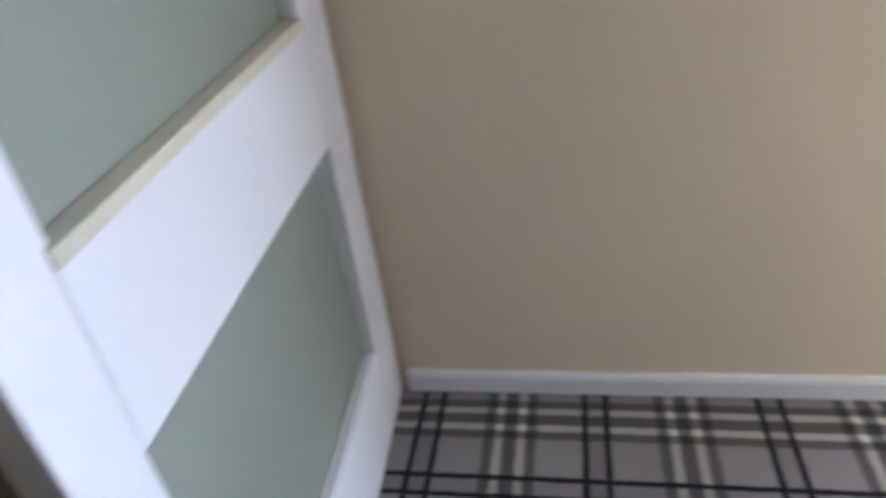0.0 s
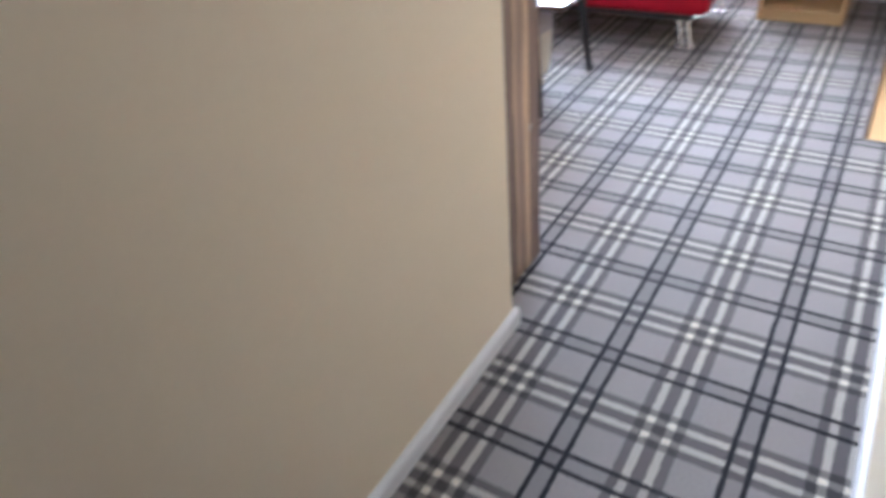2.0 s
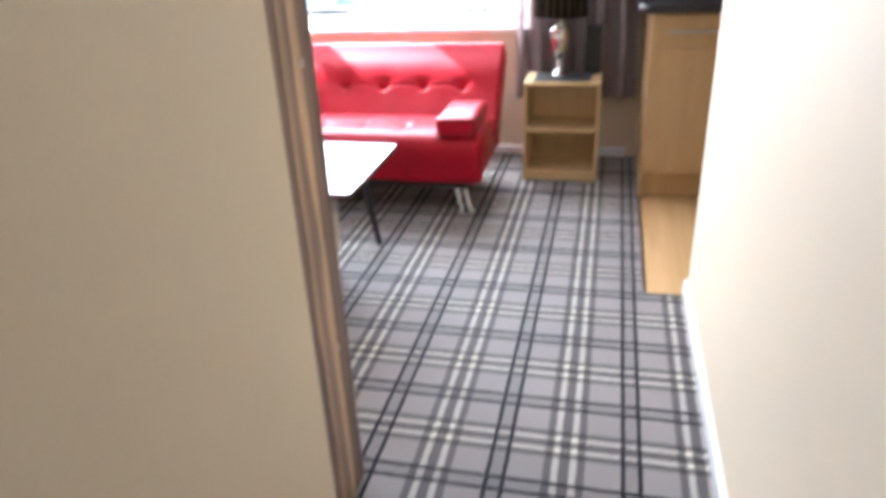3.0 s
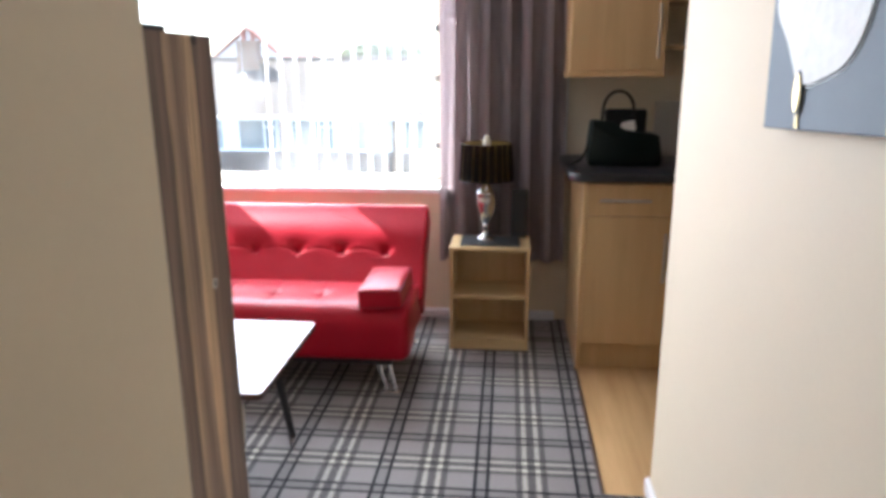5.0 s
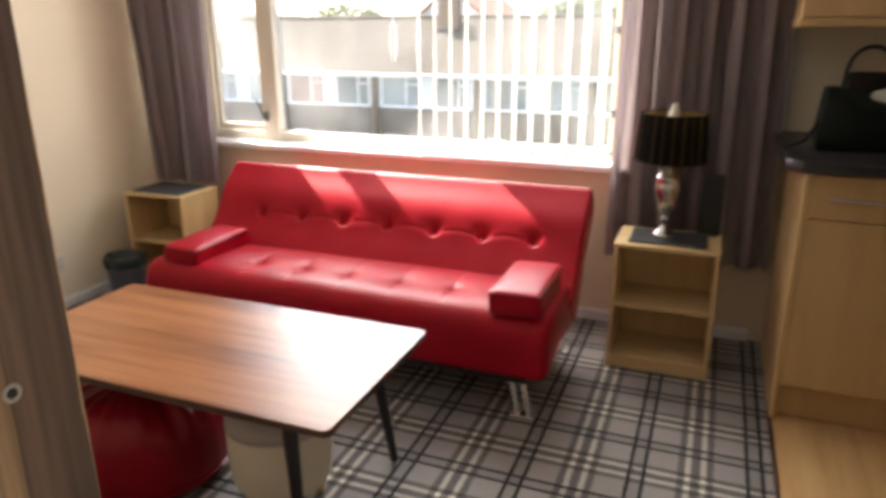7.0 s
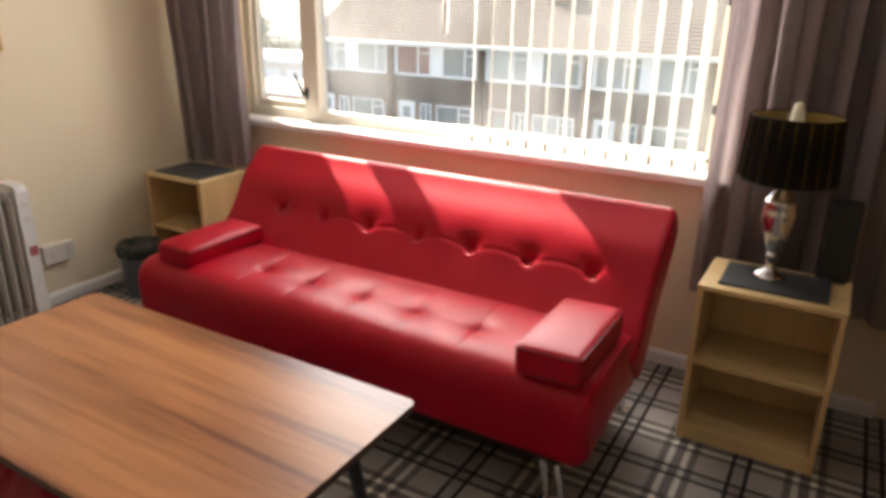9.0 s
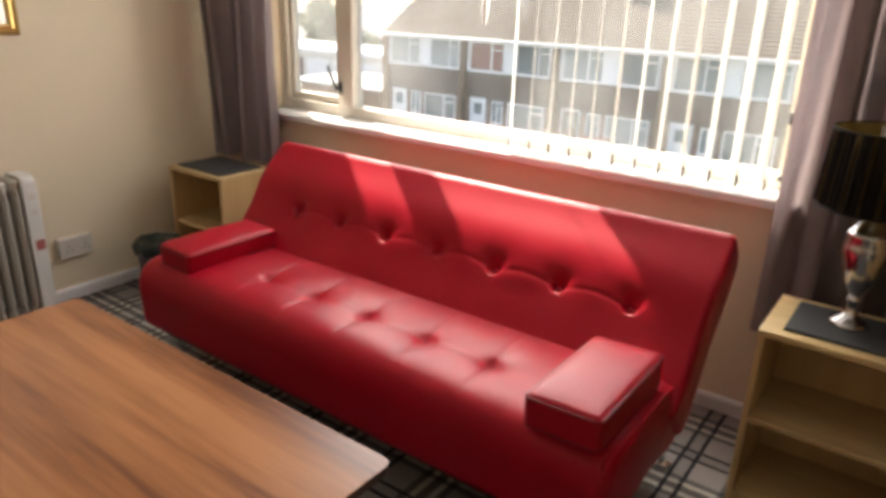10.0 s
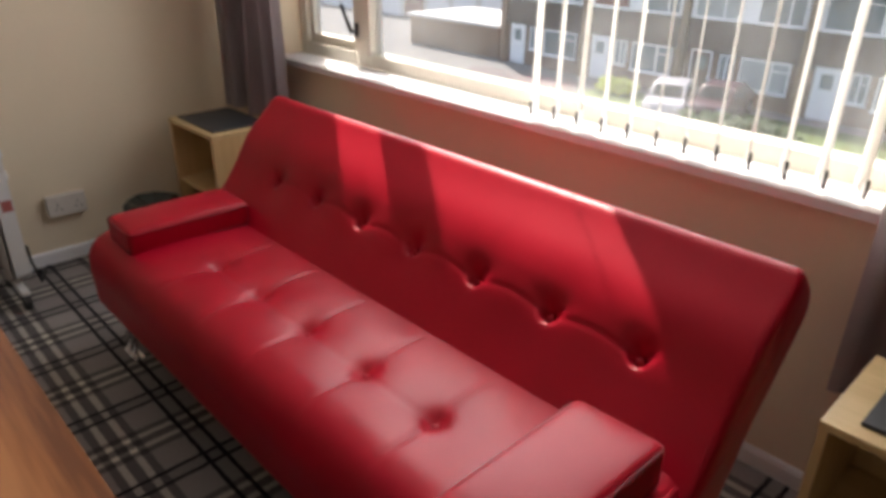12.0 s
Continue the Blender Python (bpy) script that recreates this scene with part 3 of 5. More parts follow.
def blinds():
    """Vertical blind, half drawn: slats turned almost edge on."""
    bl = thing("vertical_blind", (5.27, 1.95, 2.0), "white vertical blind with turned fabric slats, half open", "blind")
    part("head_rail", box(5.245, 5.285, WY0 + 0.01, 3.3, 2.19, 2.225, 0.004), M_WHITE, bl)
    n, a = 12, radians(26.5)
    d = Vector((math.cos(a), math.sin(a), 0))
    for k in range(n):
        y = 1.527 + k * 0.0815
        c = Vector((5.262, y, 0))
        turn = Matrix.Translation(c) @ Matrix.Rotation(a + random.uniform(-0.05, 0.05), 4, "Z")
        bm = bmesh.new()
        cols = 5
        grid = []
        for j in range(cols + 1):
            u = -0.046 + 0.092 * j / cols
            bow = 0.004 * (1 - (u / 0.046) ** 2)
            grid.append([bm.verts.new(turn @ Vector((u, bow, z))) for z in (0.785, 1.2, 1.7, 2.19)])
        for g0, g1 in zip(grid, grid[1:]):
            for j in range(3):
                bm.faces.new((g0[j], g1[j], g1[j + 1], g0[j + 1]))
        bmesh.ops.solidify(bm, geom=list(bm.faces), thickness=0.0008)
        slat = part("slat", bm, M_BLIND, bl)
        w = box(-0.042, 0.042, -0.003, 0.003, 0.781, 0.81, 0.001)
        w.transform(turn)
        part("weight", w, M_CORD, slat, "white bottom weight")
        g = tube([turn @ Vector((-0.047, 0, 0.824)), turn @ Vector((-0.051, 0, 0.803)), turn @ Vector((-0.047, 0, 0.784))], 0.0042, 6)
        part("chain_clip", g, M_BLACK, slat, "dark chain clip")
    cord = tube([(5.25, 2.555, 2.19), (5.25, 2.556, 1.4)], 0.0015, 6)
    part("cord", cord, M_CORD, bl)
    part("cord_weight", lathe(5.25, 2.556, [(0.003, 1.40), (0.010, 1.385), (0.013, 1.33), (0.012, 1.26), (0.007, 1.225), (0.002, 1.215)], 12), M_CORD, bl, "white cord weight", True)


blinds()


def curtain(name, y0, y1, x, z0, z1, folds, label, seed, sweep=0.0, gather=0.0):
    """A gathered curtain: a thin wavy sheet, looser towards the hem."""
    rnd = random.Random(seed)
    cu = thing(name, (x, (y0 + y1) / 2, z1), label, "curtain", "curtains at the window")
    cols, rows = folds * 12, 18
    ph = [rnd.uniform(-1.5, 1.5) for _ in range(folds + 2)]
    am = [rnd.uniform(0.35, 1.25) for _ in range(folds + 2)]
    bm = bmesh.new()
    grid = []
    for i in range(cols + 1):
        u = i / cols
        k = int(u * folds)
        f = u * folds - k
        amp, dph = am[k] * (1 - f) + am[k + 1] * f, ph[k] * (1 - f) + ph[k + 1] * f
        col = []
        for j in range(rows + 1):
            v = j / rows
            z = z1 + (z0 - z1) * v
            s = math.sin(2 * math.pi * u * folds + dph * (0.4 + 0.6 * v))
            s = math.copysign(abs(s) ** 0.8, s)
            xx = x + s * (0.036 + 0.018 * v) * amp + 0.008 * math.sin(7 * v + 9 * u)
            yy = y0 + (y1 - y0) * u + 0.010 * math.cos(4 * math.pi * u * folds + dph) + sweep * v * v * (1 - u)
            xx += 0.022 * v * math.sin(10.5 * u + seed) - 0.05 * gather * v * v
            yc = y0 + 0.34 * (y1 - y0)
            yy = yc + (yy - yc) * (1 - gather * v * v)
            col.append(bm.verts.new((xx, yy, z)))
        grid.append(col)
    for g0, g1 in zip(grid, grid[1:]):
        for j in range(rows):
            bm.faces.new((g0[j], g1[j], g1[j + 1], g0[j + 1]))
    bmesh.ops.solidify(bm, geom=list(bm.faces), thickness=0.003)
    part("drape", bm, M_CURTAIN, cu, "", True, 80)
    tape = box(x - 0.012, x + 0.012, y0, y1, z1 - 0.01, z1 + 0.06, 0.003)
    part("heading", tape, M_CURTAIN, cu)
    return cu


curtain("curtain", 0.79, 1.45, 5.175, 0.37, 2.25, 6, "long mauve-grey curtain gathered beside the window", 3, -0.03)
curtain("curtain", 3.575, 4.062, 5.10, 0.556, 2.25, 5, "mauve-grey curtain bunched above the corner shelf", 8, -0.05, 0.30)
rail = tube([(5.175, 0.74, 2.325), (5.175, 4.05, 2.325)], 0.012, 10)
tagged(part("curtain_rail", rail, M_STEEL, None, "", True), "slim metal curtain rail above the window", "curtain rail")


# ---- sofa ----
def bolster(section, y0, y1, stations, edge, press):
    """A padded slab: a closed section in x and z drawn along y, its ends rounded in, its skin pressed by press(x, y, z)."""
    bm = bmesh.new()
    cx = sum(p[0] for p in section) / len(section)
    cz = sum(p[1] for p in section) / len(section)
    rings = []
    for i in range(stations + 1):
        y = y0 + (y1 - y0) * i / stations
        d = min(y - y0, y1 - y)
        s = 0.0 if d >= edge else edge - math.sqrt(max(0.0, edge * edge - (edge - d) ** 2))
        ring = []
        for x, z in section:
            v = Vector((cx - x, cz - z))
            n = v.normalized() * s
            q = Vector((x + n.x, y, z + n.y))
            ring.append(bm.verts.new(q + press(q)))
        rings.append(ring)
    n = len(section)
    for r0, r1 in zip(rings, rings[1:]):
        for j in range(n):
            bm.faces.new((r0[j], r0[(j + 1) % n], r1[(j + 1) % n], r1[j]))
    bm.faces.new(rings[0])
    bm.faces.new(rings[-1][::-1])
    return bm


def smooth_section(corners, radius, step=0.014):
    """A polygon with rounded corners, sampled about evenly. radius: one for each corner."""
    out, n = [], len(corners)
    pts = [Vector(c) for c in corners]
    for k in range(n):
        p, a, b = pts[k], pts[k - 1], pts[(k + 1) % n]
        u, v = (a - p).normalized(), (b - p).normalized()
        r = radius[k]
        e0, e1 = p + u * r, p + v * r
        for j in range(7):
            t = j / 6
            out.append((1 - t) ** 2 * e0 + 2 * t * (1 - t) * p + t * t * e1)
        nxt = pts[(k + 1) % n] - v * radius[(k + 1) % n]
        m = max(1, int((nxt - e1).length / step))
        for j in range(1, m):
            out.append(e1.lerp(nxt, j / m))
    return [(q.x, q.y) for q in out]


def sofa():
    so = thing("sofa_bed", (4.55, 2.39, 0), "red leatherette click-clack sofa bed with button tufting", "sofa")
    y0, y1 = 1.50, 3.30
    seat_y = [1.93 + 0.2255 * k for k in range(5)]
    back_y = [1.69 + 0.2235 * k for k in range(7)]

    def press_seat(q):
        if q.z < 0.33:
            return Vector((0, 0, 0))
        d = 0.0
        for y in seat_y:
            r2 = (q.y - y) ** 2 + (q.x - 4.41) ** 2
            d += 0.017 * math.exp(-r2 / 0.0007) + 0.012 * math.exp(-r2 / 0.007)
            # seams run from each button to the front and to the back
            bend = y + 0.014 * math.sin((q.x - 4.41) * 9)
            d += 0.0038 * math.exp(-((q.y - bend) / 0.0085) ** 2) * min(1.0, max(0.0, 0.19 - abs(q.x - 4.42)) / 0.05)
        near = min(abs(q.y - y) for y in seat_y)
        if seat_y[0] < q.y < seat_y[-1]:
            sag = 4.41 - 0.016 * math.sin(math.pi * min(1.0, near / 0.2255))
            d += 0.0022 * math.exp(-((q.x - sag) / 0.006) ** 2)
        swell = 0.012 * math.cos(math.pi * (q.x - 4.40) / 0.5)
        return Vector((0, 0, swell - d))

    seat = smooth_section([(4.195, 0.165), (4.185, 0.405), (4.72, 0.395), (4.72, 0.19)], [0.035, 0.105, 0.03, 0.03], 0.009)
    part("seat", bolster(seat, y0, y1, 340, 0.05, press_seat), M_RED, so, "", True, 75)
    # the back leans, and is padded fuller above the line of buttons
    foot = Vector((4.592, 0, 0.37))
    lean = Vector((0.645, 0, 0.764)).normalized()
    out = Vector((-lean.z, 0, lean.x))
    hb = 0.197

    def press_back(q):
        rel = q - Vector((foot.x, q.y, foot.z))
        h, o = rel.dot(lean), rel.dot(out)
        if o < -0.02:
            return Vector((0, 0, 0))
        d, up = 0.0, h - hb
        for y in back_y:
            dy = q.y - y
            if abs(dy) > 0.2:
                continue
            # each button pulls a pocket that opens upwards and ends in a short lip below
            wide = 0.015 + 0.55 * max(0.0, up)
            d += 0.030 * math.exp(-(dy / wide) ** 2) * math.exp(-(up / (0.034 if up > 0 else 0.009)) ** 2)
            d += 0.008 * math.exp(-(dy * dy + up * up) / 0.006)
        near = min(abs(q.y - y) for y in back_y)
        arc = hb + 0.020 * math.sin(math.pi / 2 * min(1.0, near / 0.112))
        run = min(1.0, max(0.0, q.y - 1.66) / 0.05) * min(1.0, max(0.0, 3.06 - q.y) / 0.05)
        d += run * 0.0028 * math.exp(-((h - arc) / 0.006) ** 2)
        swell = 0.018 * math.exp(-((h - 0.31) / 0.10) ** 2)
        return out * (swell - d)

    def bk(h, o):
        p = foot + lean * h + out * o
        return (p.x, p.z)
    back = smooth_section([bk(-0.07, -0.17), bk(-0.05, 0.0), bk(0.487, 0.0), bk(0.478, -0.135)], [0.03, 0.02, 0.032, 0.045], 0.006)
    part("backrest", bolster(back, y0 - 0.015, y1 - 0.005, 380, 0.022, press_back), M_RED, so, "", True, 75)
    for y in seat_y:
        part("button", lathe(4.41, y, [(0.002, 0.386), (0.006, 0.3855), (0.008, 0.3835), (0.006, 0.375)], 12), M_RED, so, "", True)
    for y in back_y:
        c = foot + Vector((0, y, 0)) + lean * hb - out * 0.024
        bm = lathe(0, 0, [(0.002, 0.006), (0.011, 0.004), (0.012, -0.002), (0.008, -0.008)], 12)
        bm.transform(Matrix.Translation(c) @ out.to_track_quat("Z", "Y").to_matrix().to_4x4())
        part("button", bm, M_RED, so, "", True)
    part("piping", tube([(4.205, y0 + 0.012, 0.375), (4.235, y0 + 0.012, 0.396), (4.45, y0 + 0.010, 0.402), (4.60, y0 + 0.010, 0.397)], 0.005, 8), M_RED, so, "", True)
    welt = [foot + lean * h + Vector((0, y0 - 0.008, 0)) - out * 0.012 for h in (0.0, 0.15, 0.30, 0.44, 0.468)]
    part("piping", tube(welt, 0.0045, 8), M_RED, so, "", True)
    part("base_frame", box(4.24, 4.78, y0 + 0.08, y1 - 0.08, 0.13, 0.20, 0.006), M_BLACK, so, "black metal under-frame")
    part("hinge_bar", box(4.70, 4.80, y0 + 0.03, y1 - 0.03, 0.20, 0.35, 0.02), M_RED, so)
    for x, y, sx in ((4.245, 1.60, 1), (4.245, 3.20, 1), (4.83, 1.60, -1), (4.83, 3.20, -1)):
        s = 1 if y < 2.4 else -1
        leg = tube([(x + 0.02 * sx, y + 0.055 * s, 0.19), (x, y + 0.008 * s, 0.006)], 0.012, 10)
        tube([(x + 0.02 * sx, y + 0.012 * s, 0.19), (x, y - 0.035 * s, 0.006)], 0.012, 10, bm=leg)
        lg = part("leg", leg, M_CHROME, so, "pair of slanted chrome tubes", True)
        part("foot", box(x - 0.018, x + 0.018, y - 0.06, y + 0.035, 0, 0.008, 0.003), M_CHROME, lg)
    return so


sofa()


def arm_cushion(x0, x1, y0, y1, z0, z1, tilt, label):
    cu = thing("arm_cushion", ((x0 + x1) / 2, (y0 + y1) / 2, z0), label, "cushion", "arm cushions on the sofa")
    turn = Matrix.Translation(((x0 + x1) / 2, (y0 + y1) / 2, (z0 + z1) / 2)) @ Matrix.Rotation(radians(tilt), 4, "X")
    w, d, h = x1 - x0, y1 - y0, z1 - z0
    b = box(-w / 2, w / 2, -d / 2, d / 2, -h / 2, h / 2, 0.016, 3)
    bmesh.ops.subdivide_edges(b, edges=[e for e in b.edges if e.calc_length() > 0.05], cuts=8, use_grid_fill=True)
    for v in b.verts:
        fx, fy = max(0, 1 - (2 * v.co.x / w) ** 2), max(0, 1 - (2 * v.co.y / d) ** 2)
        v.co.z += (0.010 if v.co.z > 0 else 0.002) * fx * fy * (1 if v.co.z > 0 else -1)
    b.transform(turn)
    part("pad", b, M_RED, cu, "", True, 35)
    for sz in (1, -1):
        loop = [(px, py, sz * (h / 2 - 0.010)) for px, py in rounded(w - 0.004, d - 0.004, 0.018, 4)]
        loop.append(loop[0])
        t = tube(loop, 0.0036, 6)
        t.transform(turn)
        part("piping", t, M_DARKRED, cu, "dark piped seam", True)


arm_cushion(4.20, 4.577, 1.53, 1.718, 0.406, 0.496, -2, "red leatherette arm cushion on the sofa seat")
arm_cushion(4.25, 4.63, 3.04, 3.215, 0.40, 0.478, 2, "red leatherette arm cushion beside the corner shelf")


# ---- coffee table ----
def coffee_table():
    x0, x1, y0, y1, z = 3.245, 3.855, 1.803, 2.988, 0.475
    ct = thing("coffee_table", ((x0 + x1) / 2, (y0 + y1) / 2, 0), "walnut-topped coffee table on black tapered legs", "table")
    cx, cy = (x0 + x1) / 2, (y0 + y1) / 2
    top = prism([(cx + a, cy + b) for a, b in rounded(x1 - x0, y1 - y0, 0.022)], "z", z - 0.004, z)
    part("tabletop", top, M_WALNUT, ct)
    edge = prism([(cx + a, cy + b) for a, b in rounded(x1 - x0 - 0.002, y1 - y0 - 0.002, 0.022)], "z", z - 0.022, z - 0.0045)
    part("edge", edge, M_DARKEDGE, ct, "dark table edge")
    part("apron", box(x0 + 0.09, x1 - 0.09, y0 + 0.12, y1 - 0.12, z - 0.05, z - 0.022, 0.003), M_BLACK, ct)
    for sx in (-1, 1):
        for sy in (-1, 1):
            a = (cx + sx * 0.225, cy + sy * 0.43, z - 0.03)
            b = (cx + sx * 0.275, cy + sy * 0.48, 0.004)
            lg = part("leg", tube([a, b], [0.021, 0.013], 14), M_BLACK, ct, "", True)
            part("foot", tube([(b[0], b[1], 0.012), (b[0], b[1], 0)], 0.014, 12), M_RUBBER, lg)


coffee_table()


def beanbag():
    cx, cy = 3.50, 2.64
    bb = thing("bean_bag", (cx, cy, 0), "deep red leatherette bean bag stool under the table", "bean bag")
    rnd = random.Random(5)
    lob = [(n, rnd.uniform(0, 6.3), rnd.uniform(0.4, 1.0)) for n in (2, 3, 5, 8, 11, 14, 19, 23)]

    def wave(a, r, z):
        top = max(0.0, (z - 0.22) / 0.14)
        low = 0.010 * sum(w * math.sin(n * a + p + 6 * z) for n, p, w in lob[:4])
        high = (0.014 + 0.065 * top) * sum(w * math.sin(n * a + p + 9 * z) for n, p, w in lob[3:]) * min(1.0, 0.25 + top)
        return r * (1 + low + high)
    prof = [(r * 0.885, z) for r, z in ((0.20, 0.0), (0.262, 0.012), (0.288, 0.05), (0.292, 0.10), (0.291, 0.15), (0.288, 0.19), (0.281, 0.225), (0.268, 0.255), (0.245, 0.283), (0.212, 0.305), (0.17, 0.322), (0.12, 0.332), (0.07, 0.338), (0.035, 0.35), (0.03, 0.366), (0.012, 0.37))]
    part("body", lathe(cx, cy, prof, 170, wave=wave), M_DARKRED, bb, "", True, 70)
    part("seam", lathe(cx, cy, [(0.253, 0.048), (0.262, 0.052), (0.262, 0.057), (0.253, 0.06)], 110, wave=wave), M_DARKRED, bb)


beanbag()


def pouf():
    px, py = 3.52, 2.14
    pf = thing("pouf_stool", (px, py, 0), "round cream stool with a grey cushion top and wooden feet", "stool")
    part("body", lathe(px, py, [(0.11, 0.075), (0.134, 0.085), (0.146, 0.12), (0.152, 0.20), (0.153, 0.27), (0.15, 0.285)], 40), M_CREAMVEL, pf, "", True, 60)
    part("cushion", lathe(px, py, [(0.15, 0.287), (0.155, 0.30), (0.152, 0.33), (0.13, 0.35), (0.07, 0.36), (0.01, 0.362)], 40), M_GREYVEL, pf, "grey cushion top", True, 60)
    part("band", lathe(px, py, [(0.15, 0.281), (0.156, 0.283), (0.156, 0.290), (0.15, 0.292)], 40), M_GREYVEL, pf, "", True)
    for k in range(4):
        a = radians(45 + 90 * k)
        c, s = math.cos(a), math.sin(a)
        part("foot", tube([(px + 0.09 * c, py + 0.09 * s, 0.09), (px + 0.108 * c, py + 0.108 * s, 0)], [0.022, 0.014], 12), M_LEGWOOD, pf, "turned pale wood foot", True)


pouf()


# ---- shelf units ----
def shelf_unit(x0, y0, y1, label):
    x1, h, t = x0 + 0.285, 0.545, 0.016
    su = thing("shelf_unit", ((x0 + x1) / 2, (y0 + y1) / 2, 0), label, "shelf unit", "small beech shelf units")
    part("side_panel", box(x0, x1, y0, y0 + t, 0, h - t, 0.001), M_BEECH, su)
    part("side_panel", box(x0, x1, y1 - t, y1, 0, h - t, 0.001), M_BEECH, su)
    part("top", box(x0 - 0.002, x1, y0 - 0.002, y1 + 0.002, h - t, h, 0.001), M_BEECH_FLAT, su)
    part("shelf", box(x0 + 0.008, x1 - 0.006, y0 + t, y1 - t, 0.272, 0.272 + t, 0.001), M_BEECH_FLAT, su)
    part("bottom", box(x0 + 0.004, x1 - 0.006, y0 + t, y1 - t, 0.04, 0.04 + t, 0.001), M_BEECH_FLAT, su)
    part("plinth", box(x0 + 0.006, x0 + 0.02, y0 + t, y1 - t, 0.0, 0.04), M_BEECH_FLAT, su)
    part("back_panel", box(x1 - 0.006, x1 - 0.002, y0 + t, y1 - t, 0.04, h - t), M_BEECH, su)
    return su


shelf_unit(4.765, 0.962, 1.365, "beech two-tier shelf unit holding a table lamp")
shelf_unit(4.775, 3.565, 3.945, "beech shelf unit in the corner under a curtain")


def mat_slab(x0, x1, y0, y1, label):
    tagged(part("slate_mat", box(x0, x1, y0, y1, 0.545, 0.553, 0.001), M_SLATE), label, "place mat", "slate mats on the shelf units")


mat_slab(4.80, 5.01, 1.015, 1.315, "dark slate mat under the table lamp")
mat_slab(4.80, 5.03, 3.60, 3.91, "dark slate mat on the corner shelf")


def table_lamp():
    x, y, z = 4.925, 1.19, 0.553
    tl = thing("table_lamp", (x, y, z), "silver urn table lamp with a black pleated shade", "lamp")
    urn = [(0.044, 0), (0.046, 0.006), (0.040, 0.014), (0.022, 0.024), (0.013, 0.04), (0.012, 0.06), (0.018, 0.068), (0.018, 0.075), (0.013, 0.083), (0.024, 0.10), (0.041, 0.14),
           (0.051, 0.185), (0.053, 0.215), (0.047, 0.235), (0.050, 0.24), (0.046, 0.25), (0.032, 0.268), (0.016, 0.285), (0.010, 0.30), (0.008, 0.32)]
    part("urn", lathe(x, y, [(r, z + h) for r, h in urn], 36), M_MERCURY, tl, "silvered glass urn", True, 60)
    part("socket", lathe(x, y, [(0.013, z + 0.32), (0.013, z + 0.37), (0.01, z + 0.375)], 16), M_CHROME, tl, "", True)
    part("bulb", lathe(x, y, [(0.011, z + 0.375), (0.018, z + 0.42), (0.021, z + 0.46), (0.019, z + 0.51), (0.014, z + 0.533), (0.003, z + 0.538)], 20), M_BULB, tl, "opal bulb", True)
    n = 108
    for nm, m, r0, r1, inward in (("shade", M_SHADE, 0.137, 0.126, 0.0), ("lining", M_GOLDLINE, 0.131, 0.120, 0.0)):
        bm = bmesh.new()
        lo, hi = [], []
        for k in range(n):
            a = 2 * math.pi * k / n
            p = 0.0022 * (1 if k % 2 else -1) if nm == "shade" else 0.0
            lo.append(bm.verts.new((x + (r0 + p) * math.cos(a), y + (r0 + p) * math.sin(a), z + 0.315)))
            hi.append(bm.verts.new((x + (r1 + p) * math.cos(a), y + (r1 + p) * math.sin(a), z + 0.497)))
        for k in range(n):
            bm.faces.new((lo[k], lo[(k + 1) % n], hi[(k + 1) % n], hi[k]))
        bmesh.ops.solidify(bm, geom=list(bm.faces), thickness=0.0012)
        # every fifth pleat is coloured as if the window shone through it
        for k, fc in enumerate(bm.faces):
            fc.material_index = 1 if nm == "shade" and k % n % 5 == 0 else 0
        part(nm, bm, (m, M_PLEAT_GLOW) if nm == "shade" else m, tl, "gold lining" if nm == "lining" else "black pleated shade")
    for r, zz in ((0.138, 0.315), (0.127, 0.497)):
        loop = [(x + r * math.cos(a), y + r * math.sin(a), z + zz) for a in (2 * math.pi * k / 40 for k in range(41))]
        part("trim", tube(loop, 0.003, 6), M_SHADE, tl, "", True)
    for k in range(3):
        a = 2 * math.pi * k / 3 + 0.3
        part("spoke", tube([(x, y, z + 0.372), (x + 0.1 * math.cos(a), y + 0.1 * math.sin(a), z + 0.46), (x + 0.119 * math.cos(a), y + 0.119 * math.sin(a), z + 0.49)], 0.0015, 6), M_CHROME, tl)
    part("flex", tube([(x + 0.04, y, z + 0.008), (x + 0.12, y - 0.02, z + 0.004), (x + 0.16, y - 0.03, z - 0.1), (x + 0.16, y - 0.04, z - 0.5)], 0.003, 6), M_BLACK, tl)


table_lamp()
hub = thing("black_router", (5.04, 1.02, 0.545), "slim black box standing behind the lamp", "router")
part("casing", box(5.012, 5.048, 0.972, 1.062, 0.547, 0.80, 0.006), M_BLACK, hub)
part("stand", box(5.0, 5.049, 0.98, 1.054, 0.545, 0.547), M_BLACK, hub)


